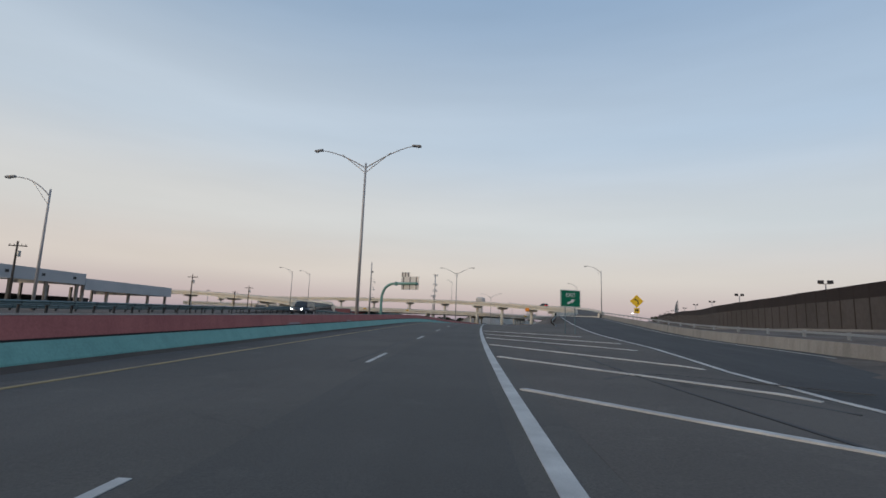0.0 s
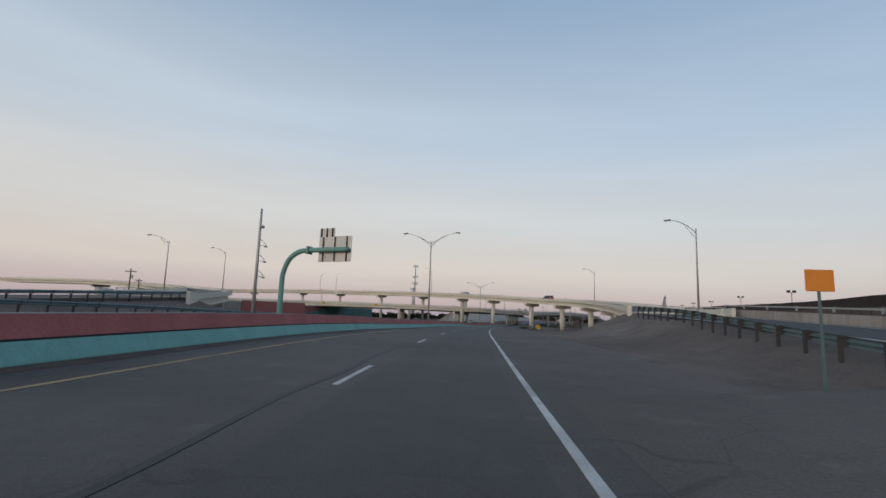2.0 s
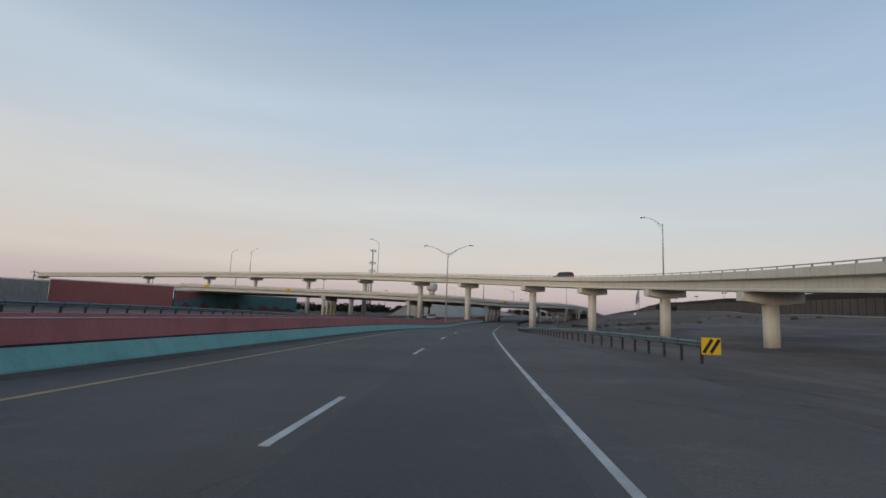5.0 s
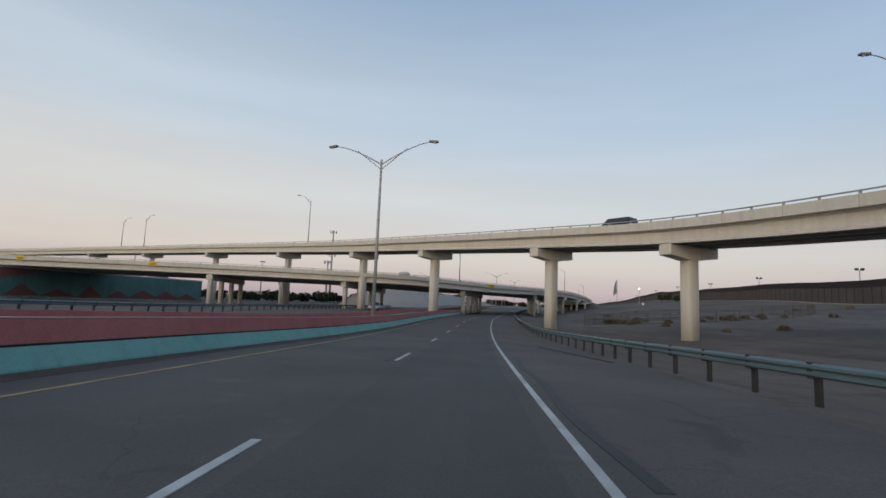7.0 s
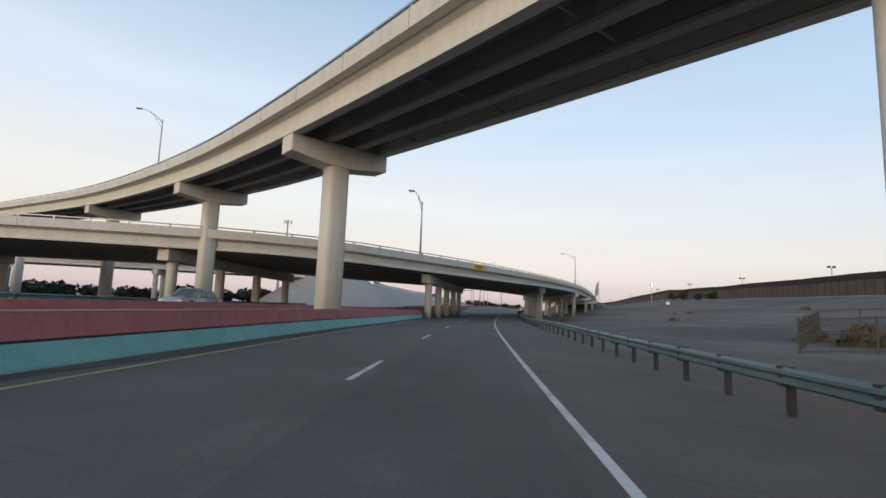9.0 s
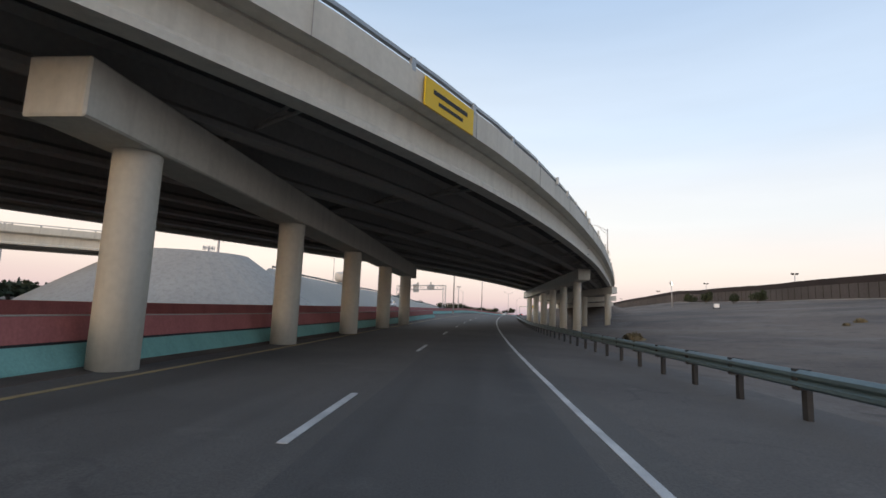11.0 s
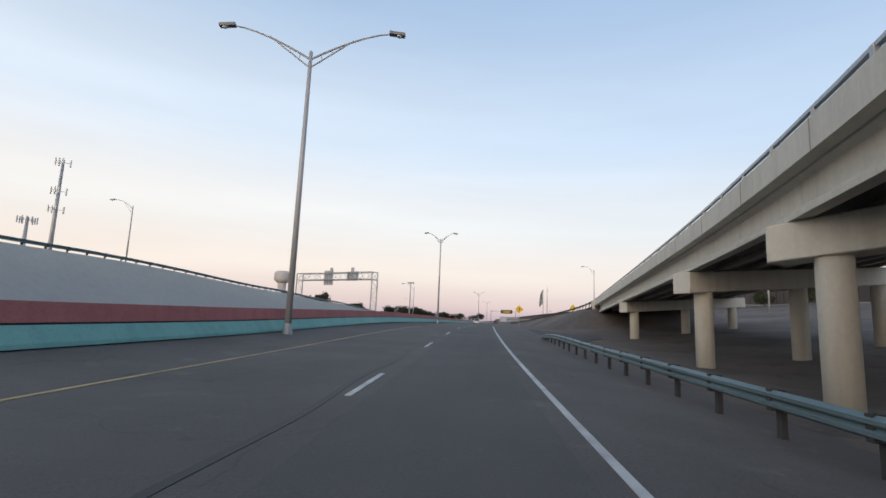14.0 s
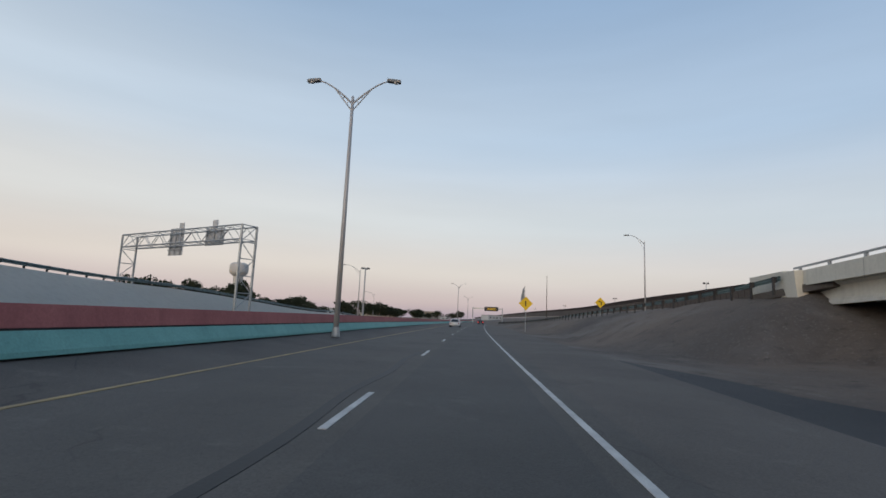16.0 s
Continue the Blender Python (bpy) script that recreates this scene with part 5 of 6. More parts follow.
t.matrix_basis = pose(0, -0.022, zc + 0.26, 90, 0, 0)
ar = part("arrow", poly_plate(arrow_pts(0.74, 0.15, 28)), M_WHITE, panel, "white slanting arrow")
ar.matrix_basis = Matrix.Translation((0.05, -0.028, zc - 0.24))
for px in (-0.45, 0.45):
    part("post", new_box((0.05, 0.05, zc + 0.5 + 0.4), (px, 0.06, (zc + 0.5 - 0.4) / 2)), M_RAILSTEEL, ex)


def warning_sign(x, y, z_centre, size, rz_, label, plate=False, symbol="curve"):
    g = ground_z(x, y) - 0.1
    s = thing("warning_sign", label, "road sign", (x, y, g), rz_, group="yellow warning signs")
    c = z_centre - g
    h = size * 0.7071
    bm = poly_plate([(0, -h), (h, 0), (0, h), (-h, 0)], 0.02)
    bmesh.ops.translate(bm, verts=bm.verts[:], vec=(0, 0, c))
    d = part("diamond", bm, M_YELLOW, s, "yellow diamond panel")
    if symbol == "curve":
        pts = [Vector((0.13 * size, 0, -0.34 * size)), Vector((0.13 * size, 0, -0.05 * size)), Vector((0.08 * size, 0, 0.08 * size)), Vector((-0.10 * size, 0, 0.16 * size))]
        bm = bmesh.new()
        bent_tube(bm, spline(pts, 0.06), [0.055 * size] * len(spline(pts, 0.06)), 6)
        bmesh.ops.scale(bm, vec=(1, 0.1, 1), verts=bm.verts[:])
        sy = part("symbol", bm, M_BLACK, d, "black curve arrow")
        sy.matrix_basis = Matrix.Translation((0, -0.006, c))
        bm = poly_plate([(-0.08 * size, 0.05 * size), (-0.08 * size, 0.30 * size), (-0.30 * size, 0.19 * size)], 0.006)
        sy2 = part("arrow_head", bm, M_BLACK, d)
        sy2.matrix_basis = Matrix.Translation((0, -0.008, c))
    else:
        sy = part("symbol", new_box((0.11 * size, 0.008, 0.55 * size), (0, -0.005, c)), M_BLACK, d, "black symbol")
    if plate:
        part("speed_plate", new_box((0.56 * size, 0.02, 0.56 * size), (0, 0.01, c - 1.03 * size)), M_YELLOW, s, "yellow advisory plate")
        part("bar", new_box((0.34 * size, 0.006, 0.20 * size), (0, -0.004, c - 0.98 * size)), M_BLACK, s)
        part("bar", new_box((0.26 * size, 0.006, 0.07 * size), (0, -0.004, c - 1.18 * size)), M_BLACK, s)
    part("post", new_box((0.07, 0.05, c + 0.3 + 0.3), (0, 0.05, (c + 0.3 - 0.3) / 2)), M_GALV, s)
    return s


warning_sign(21.2, 63.2, 4.75, 1.15, -12, "yellow curve warning sign with advisory speed plate beside the ramp", True)
warning_sign(105.2, 474.5, 4.9, 1.5, -20, "yellow warning diamond on a post beside the embankment", False, "bar")
warning_sign(129.4, 490.0, 6.5, 1.5, -20, "yellow curve warning diamond beside the entry ramp", False, "curve")
ox, oy = 7.4, 62.4
o = thing("orange_sign", "small orange roadwork sign on a post in the gore", "road sign", (ox, oy, ground_z(ox, oy)), -4)
zc = 3.1 - ground_z(ox, oy)
part("panel", new_box((0.52, 0.03, 0.42), (0, 0, zc + 0.06), 0.01), M_ORANGE, o)
part("post", new_box((0.04, 0.04, zc + 0.6), (0, 0.04, zc / 2 - 0.2)), M_RAILSTEEL, o)
# sign plates hung on the lower flyover's edge
for x, y, z, w in ((34.2, 296.4, 7.7, 2.4), (-36, 281.3, 7.2, 1.6), (-60.5, 284.0, 7.2, 1.6)):
    nb = min(near2, key=lambda s: (s[0].x - x) ** 2 + (s[0].y - y) ** 2)
    p, r = nb
    q = p + r * 0.06
    hp = thing("clearance_sign", "yellow clearance sign fixed to the flyover's edge", "road sign", (q.x, q.y, q.z + 0.05), math.degrees(math.atan2(r.y, r.x)) + 90, "clearance signs")
    part("panel", new_box((w, 0.05, 0.75), (0, 0, 0), 0.01), M_YELLOW, hp)
    part("bar", new_box((w * 0.7, 0.01, 0.12), (0, -0.03, 0.1)), M_BLACK, hp)
    part("bar", new_box((w * 0.5, 0.01, 0.10), (0, -0.03, -0.14)), M_BLACK, hp)

# curved sign post with sign backs, in the verge of the oncoming road
ms = thing("cantilever_sign", "teal curved steel sign mast with pale sign backs", "sign mast", (-19.6, 109.6, ground_z(-19.6, 109.6) - 0.2), -24)
MH = 9.2 - ms.matrix_basis.translation.z
pts = [Vector((0, 0, 0)), Vector((0, 0, MH - 3.6)), Vector((0.15, 0, MH - 2.4)), Vector((0.85, 0, MH - 1.0)), Vector((2.1, 0, MH - 0.2)), Vector((3.6, 0, MH)), Vector((9.1, 0, MH))]
sp = spline(pts, 0.5)
part("mast", bent_tube(bmesh.new(), sp, [0.30 - 0.02 * i / len(sp) for i in range(len(sp))], 16), M_TEALSTEEL, ms, "", True)
part("base_plate", new_box((0.8, 0.8, 0.3), (0, 0, 0.1), 0.03), M_CONC_D, ms)
part("flange", new_box((0.22, 0.9, 0.9), (3.75, 0, MH), 0.06), M_TEALSTEEL, ms, "bolted teal flange")
for px, pz, w, h in ((7.0, MH + 0.12, 4.5, 2.85), (5.8, MH + 2.06, 2.1, 1.0)):
    pl = part("sign_panel", new_box((w, 0.06, h), (px, 0.46, pz), 0.02), M_ALU, ms, "bare aluminium sign back")
    for k in (-0.36, 0.0, 0.36):
        part("stiffener", new_box((0.14, 0.10, h * 0.99), (px + k * w, 0.37, pz)), M_DARK, pl, "dark upright bracket")
    for k in range(round(h / 0.3)):
        part("rib", new_box((w * 0.99, 0.03, 0.045), (px, 0.415, pz - h / 2 + 0.15 + 0.3 * k)), M_GALV, pl)

# slim mast with cameras and brackets
sm = thing("camera_mast", "slim grey mast with looped brackets and a camera", "mast", (-21.8, 107.4, ground_z(-21.8, 107.4) - 0.2))
SMH = 13.8 - sm.matrix_basis.translation.z
part("pole", lathe(bmesh.new(), [(0.22, 0), (0.17, SMH * 0.5), (0.12, SMH - 0.1), (0.02, SMH)], 12), M_POLE, sm, "", True)
for k in range(3):
    z = 5.0 + 1.75 * k
    bm = bmesh.new()
    bent_tube(bm, [Vector((0.1, 0, z)), Vector((0.55, 0, z - 0.05)), Vector((0.95, 0, z - 0.2)), Vector((0.6, 0, z + 0.35)), Vector((0.1, 0, z + 0.75))], [0.035] * 5, 6)
    part("bracket", bm, M_GALV, sm)
    part("loop_guard", new_box((0.34, 0.22, 0.16), (0.82, 0, z - 0.12), 0.04, pose(0, 0, 0)), M_HEAD, sm)
part("camera_housing", new_box((0.28, 0.5, 0.3), (0.35, -0.2, SMH - 2.2), 0.05), M_HEAD, sm)

# ---- truss gantry over the far ramp ----
A, B = Vector((66.3, 460.4, 2.0)), Vector((51.0, 477.3, 3.2))
dv = (B - A)
dv.z = 0
dl = dv.length
ga = thing("sign_gantry", "grey steel truss gantry carrying two sign backs", "gantry", A, math.degrees(math.atan2(dv.y, dv.x)))
TOP = 10.7 - A.z


def truss_leg(x):
    bm = bmesh.new()
    for s in (-0.9, 0.9):
        tube(bm, (x, s, -1.5), (x, s, TOP), 0.13, seg=8)
    for i in range(5):
        z0, z1 = TOP * i / 5, TOP * (i + 1) / 5
        s = -0.9 if i % 2 else 0.9
        tube(bm, (x, s, z0), (x, -s, z1), 0.05, seg=6)
        tube(bm, (x, -0.9, z1), (x, 0.9, z1), 0.05, seg=6)
    return bm


part("leg", truss_leg(0), M_GALV, ga, "latticed leg")
part("leg", truss_leg(dl), M_GALV, ga, "latticed leg")
bm = bmesh.new()
nb = 14
for s in (-0.9, 0.9):
    for z in (TOP, TOP - 1.5):
        tube(bm, (0, s, z), (dl, s, z), 0.08, seg=8)
    for i in range(nb):
        x0, x1 = dl * i / nb, dl * (i + 1) / nb
        a, c = (TOP, TOP - 1.5) if i % 2 else (TOP - 1.5, TOP)
        tube(bm, (x0, s, a), (x1, s, c), 0.04, seg=6)
for i in range(nb + 1):
    x0 = dl * i / nb
    tube(bm, (x0, -0.9, TOP), (x0, 0.9, TOP), 0.035, seg=6)
    tube(bm, (x0, -0.9, TOP - 1.5), (x0, 0.9, TOP - 1.5), 0.035, seg=6)
part("truss_beam", bm, M_GALV, ga, "latticed box beam")
for x, w, h, zc_, ew, eh, exx in ((dl * 0.64, 2.8, 3.3, TOP - 0.9, 0.9, 0.6, -0.8), (dl * 0.32, 3.3, 2.0, TOP - 0.6, 0.9, 0.9, 0.1)):
    pl = part("sign_panel", new_box((w, 0.08, h), (x, -1.12, zc_), 0.02), M_ALU, ga, "bare aluminium sign back")
    part("tab_panel", new_box((ew, 0.08, eh), (x + exx, -1.12, zc_ + h / 2 + eh / 2), 0.01), M_ALU, pl)
    for k in (-0.36, 0, 0.36):
        part("stiffener", new_box((0.14, 0.08, h), (x + k * w, -1.04, zc_)), M_GALV, pl)
    part("stiffener", new_box((w, 0.08, 0.14), (x, -1.02, zc_ - h * 0.3)), M_GALV, pl)

# ---- border fence on its levee ----
fence = thing("border_fence", "tall rusted steel fence with a solid dark top band", "fence", kind="structure")
FENCE_H, BAND = 5.5, 1.65
fys = [-120 + 5 * i for i in range(150)] + [635 + 25 * i for i in range(70)]
fpts = [Vector((fence_x(y), y, ground_z(fence_x(y), y))) for y in fys]
fs = stations(fpts)
part("top_band", sweep(bmesh.new(), fs, [(-0.06, FENCE_H - BAND), (-0.06, FENCE_H), (0.06, FENCE_H), (0.06, FENCE_H - BAND)]), M_FENCE, fence, "solid dark steel top band")
part("footing", sweep(bmesh.new(), fs, [(-0.3, -0.5), (-0.3, 0.3), (0.3, 0.3), (0.3, -0.5)]), M_CONC_D, fence, "low concrete footing")
fpost_me = to_mesh("post", new_box((0.16, 0.16, FENCE_H), (0, 0, FENCE_H / 2 - 0.05)), M_FENCE)
bars_v, bars_f = [], []
run, need, count = 0.0, 0.0, 0
for (p, r), (q, _) in zip(fs, fs[1:]):
    ln = (q - p).length
    while need <= run + ln and p.y < 620:
        at = p.lerp(q, (need - run) / ln)
        if count % 13 == 0 and count < 3000:
            o = part("post", fpost_me, None, fence)
            o.matrix_basis = pose(at.x, at.y, at.z, 0, 0, math.degrees(math.atan2(r.y, r.x)))
        else:
            n0 = len(bars_v)
            f = Vector((-r.y, r.x, 0))
            for zz in (0.25, FENCE_H - BAND + 0.05):
                bars_v += [tuple(at + r * a * 0.062 + f * b * 0.062 + Vector((0, 0, zz))) for a, b in ((-1, -1), (1, -1), (1, 1), (-1, 1))]
            bars_f += [(n0 + k, n0 + (k + 1) % 4, n0 + 4 + (k + 1) % 4, n0 + 4 + k) for k in range(4)]
        need += 0.25
        count += 1
    run += ln
bme = bpy.data.meshes.new("picket")
bme.from_pydata(bars_v, [], bars_f)
bme.materials.append(M_FENCE2)
tagged(part("picket", bme, None, fence, "close-set rusty steel pickets"), kind="stuff")
part("picket_run", sweep(bmesh.new(), [s for s in fs if s[0].y > 612], [(-0.03, 0.25), (-0.03, FENCE_H - BAND), (0.03, FENCE_H - BAND), (0.03, 0.25)]), M_FENCE2, fence, "distant run of close-set pickets")

# flood-light masts behind the fence
fm = thing("flood_mast", "tall grey mast with twin flood lights behind the fence", "light mast", (0, 0, 0), 0, "flood-light masts")
part("pole", lathe(bmesh.new(), [(0.16, 0), (0.1, 8.6)], 10), M_POLE, fm, "", True)
part("cross_arm", new_box((1.7, 0.1, 0.1), (0, 0, 8.6)), M_POLE, fm)
for k in (-0.65, 0.65):
    part("flood_light", new_box((0.75, 0.5, 0.55), (k, 0, 8.9), 0.08), M_DARK, fm)
fm.matrix_basis = pose(fence_x(82) + 7, 82, 1, 0, 0, -15)
for y in (30, 128, 178, 232, 292, 352, 410, 476, 545, 640, 760, 900):
    x = fence_x(y) + 7
    copy_thing(fm, pose(x, y, ground_z(x, y), 0, 0, -15))

# ---- structures on the far side of the oncoming road ----
canopy = thing("canopy", "long low canopy with pale metal fascia on grey columns", "canopy")
for y0, y1, zt, h, mat_, dep in ((22, 98, 8.3, 2.3, M_BUILD, 16), (98.4, 128, 7.4, 2.4, M_BUILD2, 22)):
    part("roof", new_box((dep, y1 - y0, 0.5), (-80.5 - dep / 2, (y0 + y1) / 2, zt - 0.25), 0.03), M_BUILD, canopy)
    part("fascia", new_box((0.25, y1 - y0 + 0.3, h), (-80.2, (y0 + y1) / 2, zt - h / 2), 0.02), M_BUILD, canopy, "pale metal fascia")
    part("fascia", new_box((dep, 0.25, h), (-80.5 - dep / 2, y1 + 0.1, zt - h / 2), 0.02), M_BUILD, canopy, "pale metal fascia")
    n = int((y1 - y0) / 7)
    for i in range(n + 1):
        for xx in (-81.2, -80.5 - dep + 0.8):
            c = part("column", new_box((0.5, 0.5, zt - 0.4), (0, 0, (zt - 0.4) / 2 - 0.3), 0.02), M_CONC_D, canopy)
            c.matrix_basis = Matrix.Translation((xx, y0 + 0.6 + (y1 - y0 - 1.2) * i / n, -0.3))
# near-black wall colour stands for the shade under the roof
part("back_wall", new_box((0.3, 96, 4.2), (-103, 80, 1.8)), M_DARK, canopy, "back wall coloured dark for the shade under the canopy")
for i in range(9):
    part("small_sign", new_box((0.06, 0.7, 0.5), (-80.02, 36 + i * 7.4, 7.2)), M_DARK, canopy)

# ramp bridge beyond the canopy
fourth = bridge("side_ramp_bridge", "pale concrete ramp bridge curving away beyond the oncoming road", spline(FLY4, 5), 4.6, 4, 1.4)
for i, (x, y, z) in enumerate(FLY4[1:-1], 1):
    dx, dy = FLY4[i + 1][0] - FLY4[i - 1][0], FLY4[i + 1][1] - FLY4[i - 1][1]
    pier((x, y), ground_z, 7.4, math.degrees(math.atan2(dy, dx)) - 90, z - 1.43, 1.1, 1.3, ((0.0, 0.7),), fourth)
a4, b4 = Vector(FLY4[0]), Vector(FLY4[1])
yaw4 = math.degrees(math.atan2(b4.y - a4.y, b4.x - a4.x)) - 90
part("abutment", new_box((9.5, 1.2, 4.0), (0, -0.5, -2.0), 0.05), M_CONC, fourth).matrix_basis = pose(*a4, 0, 0, yaw4)
for sgn in (-1, 1):
    part("wing_wall", new_box((0.4, 4.6, 2.6), (sgn * 4.6, -2.9, -0.7), 0.03), M_CONC, fourth).matrix_basis = pose(*a4, 0, 0, yaw4)
side_ramp = thing("side_ramp", "grey asphalt ramp on a dirt bank beside the oncoming road", "road", kind="structure")
r4 = spline(SIDE_RAMP, 4)
ribbon("ramp_surface", r4, [(-4.2, -0.4), (-4.2, 0.0), (4.2, 0.0), (4.2, -0.4)], M_ASPHALT_OLD, "", side_ramp)
guard_rail([q + r * 4.5 + Vector((0, 0, -0.1)) for q, r in stations(r4)], "steel guard rail along the side ramp", 1)


def slab_wall(name, a, b, z0, z1, thick, mat_, label, category="wall"):
    """A straight upright wall with a coping."""
    a, b = Vector(a), Vector(b)
    d = b - a
    w = thing(name, label, category, ((a.x + b.x) / 2, (a.y + b.y) / 2, 0), math.degrees(math.atan2(d.y, d.x)), kind="structure")
    part("face", new_box((d.length, thick, z1 - z0), (0, 0, (z0 + z1) / 2), 0.02), mat_, w)
    part("coping", new_box((d.length + 0.2, thick + 0.25, 0.3), (0, 0, z1 + 0.152), 0.03), M_CONC, w, "pale concrete coping")
    return w


slab_wall("retaining_wall", (-101, 228, 0), (-88.2, 257.3, 0), -0.6, 5.5, 0.8, M_CONC_D, "weathered grey-brown concrete retaining wall", "retaining wall")
slab_wall("retaining_wall", (-88, 257.6, 0), (-67, 276.6, 0), -0.6, 6.1, 0.8, M_PAINTR, "retaining wall end painted dull red", "retaining wall")
# wall colour is darkened to stand for the flyover's shade
mural = slab_wall("mural_wall", (-66.7, 277.0, 0), (-45, 331, 0), -0.6, 5.0, 0.6, M_TEAL_D, "turquoise retaining wall with red painted hills", "retaining wall")
rm = random.Random(3)
for i in range(8):
    w = rm.uniform(5.5, 9.5)
    h = rm.uniform(1.3, 2.9)
    x = -25 + i * 7.0
    hill = part("painted_hill", poly_plate([(-w / 2, 0), (-w * 0.2, h * 0.7), (-w * 0.05, h), (w * 0.15, h * 0.62), (w / 2, 0)], 0.03), M_HILL, mural, "red hill shape, darkened for shade")
    hill.matrix_basis = Matrix.Translation((x, -0.335, -0.3))
peak = part("painted_hill", poly_plate([(-29.0, 4.9), (-29.0, 1.6), (-26, 2.2), (-21, 3.2), (-16, 4.4), (-13, 4.9)], 0.03), M_PAINTR, mural, "dull red painted slope")
peak.matrix_basis = Matrix.Translation((0, -0.335, 0))


# ---- poles and towers ----
def utility_pole(h, label="brown wooden utility pole with a crossarm"):
    u = thing("utility_pole", label, "utility pole", group="utility poles")
    part("pole", lathe(bmesh.new(), [(0.2, -0.4), (0.13, h), (0.05, h + 0.05)], 10), M_WOOD, u, "", True)
    part("crossarm", new_box((2.6, 0.12, 0.16), (0, 0.12, h - 0.7)), M_WOOD, u)
    for k in (-1.1, -0.5, 0.5, 1.1):
        part("insulator", lathe(bmesh.new(), [(0.05, 0), (0.08, 0.1), (0.04, 0.22)], 8), M_CONC_D, u).matrix_basis = Matrix.Translation((k, 0.12, h - 0.62))
    part("transformer", lathe(bmesh.new(), [(0.05, 0), (0.25, 0.05), (0.25, 0.85), (0.1, 0.95)], 12), M_GALV, u).matrix_basis = Matrix.Translation((0.4, 0.0, h - 2.4))
    return u


up = utility_pole(11.4)
up.matrix_basis = pose(-74, 127, -0.2, 0, 0, 10)
for x, y in ((-69.7, 71), (-78, 170), (-105, 215), (-118, 262), (-140, 320), (-82, 20)):
    copy_thing(up, pose(x, y, -0.3 if x > -90 else 0, 0, 0, 12))


def high_mast(h):
    m = thing("high_mast", "tall mast with a ring of flood lights", "light mast", group="high masts")
    part("pole", lathe(bmesh.new(), [(0.3, -0.4), (0.15, h)], 10), M_POLE, m, "", True)
    bm = bmesh.new()
    for k in range(6):
        a = k * math.tau / 6
        box(bm, (0.5, 0.34, 0.42), (math.cos(a) * 1.0, math.sin(a) * 1.0, h), None, 0.05)
        tube(bm, (0, 0, h), (math.cos(a) * 0.9, math.sin(a) * 0.9, h), 0.04, seg=6)
    part("light_ring", bm, M_HEAD, m)
    return m


hm = high_mast(15.4)
hm.matrix_basis = pose(90.9, 545.2, -0.2)
for x, y, z in ((-85, 372, 1.5), (-150, 420, 2), (-52, 420, 2.5), (-180, 330, 1), (-20, 480, 0)):
    copy_thing(hm, pose(x, y, z))

# slim pole by the embankment
sp_ = thing("slim_pole", "thin dark pole beyond the embankment", "pole", (154.2, 555, ground_z(154.2, 555) - 0.3))
part("pole", lathe(bmesh.new(), [(0.14, 0), (0.08, 15.4), (0.02, 15.5)], 8), M_WOOD, sp_, "", True)


def cell_tower(h, tiers):
    c = thing("cell_tower", "grey monopole cell tower with clusters of antennas", "cell tower", group="cell towers")
    part("pole", lathe(bmesh.new(), [(1.0, -3), (0.45, h), (0.2, h + 0.1)], 12), M_POLE, c, "", True)
    for z in tiers:
        bm = bmesh.new()
        aerials = []
        for k in range(3):
            a0 = k * math.tau / 3 + 0.4
            ca, sa = math.cos(a0), math.sin(a0)
            tube(bm, (0, 0, z), (ca * 2.2, sa * 2.2, z), 0.09, seg=6)
            for j in (-1.3, 0, 1.3):
                aerials.append((ca * 2.3 - sa * j, sa * 2.3 + ca * j, z))
            tube(bm, (ca * 2.2 + sa * 1.5, sa * 2.2 - ca * 1.5, z), (ca * 2.2 - sa * 1.5, sa * 2.2 + ca * 1.5, z), 0.07, seg=6)
        frame_ob = part("antenna_frame", bm, M_ALU, c)
        for at in aerials:
            part("antenna", new_box((0.35, 0.4, 2.3), at, 0.05), M_ALU, frame_ob)
    return c


ct = cell_tower(55, (54, 43, 36))
ct.matrix_basis = pose(-39.5, 567, 0)
ct2 = cell_tower(30, (29,))
ct2.matrix_basis = pose(-40, 551, 0, 0, 0, 30)

wt = thing("water_tower", "pale water tower with a wide tank on a fluted column", "water tower", (22.3, 927, -2))
part("tank", lathe(bmesh.new(), [(4.6, 36.5), (8.3, 39.5), (8.8, 41.5), (8.8, 46.5), (8.2, 48.6), (5.5, 50), (0.5, 50.3)], 32), M_TOWER, wt, "", True)
bm = bmesh.new()
seg = 40
rings = [[bm.verts.new(((r + (0.25 if k % 2 else 0)) * math.cos(k * math.tau / seg), (r + (0.25 if k % 2 else 0)) * math.sin(k * math.tau / seg), z)) for k in range(seg)] for r, z in ((5.6, 0), (4.4, 8), (4.2, 30), (4.5, 37))]
for a, b in zip(rings, rings[1:]):
    for k in range(seg):
        bm.faces.new((a[k], a[(k + 1) % seg], b[(k + 1) % seg], b[k]))
part("column", bm, M_TOWER, wt)

# monumental flag far away
fl = thing("flag_pole", "very tall far-off flag pole with a drooping pale flag", "flag pole", (610, 1467, 0))
part("pole", lathe(bmesh.new(), [(1.2, -5), (0.6, 88)], 10), M_POLE, fl)
bm = bmesh.new()
rows = []
for j in range(9):
    z = 86 - j * 4.2
    wdt = 2.5 + 11 * math.sin(min(1, j / 6) * 1.4) * (1 - 0.05 * j)
    rows.append([bm.verts.new((-0.8 - wdt * i / 6, 1.6 * math.sin(i * 1.5 + j * 0.5), z - 3.4 * i / 6 * (1 + 0.25 * j))) for i in range(7)])
for a, b in zip(rows, rows[1:]):
    for i in range(6):
        bm.faces.new((a[i], a[i + 1], b[i + 1], b[i]))
bmesh.ops.solidify(bm, geom=bm.faces[:], thickness=0.2)
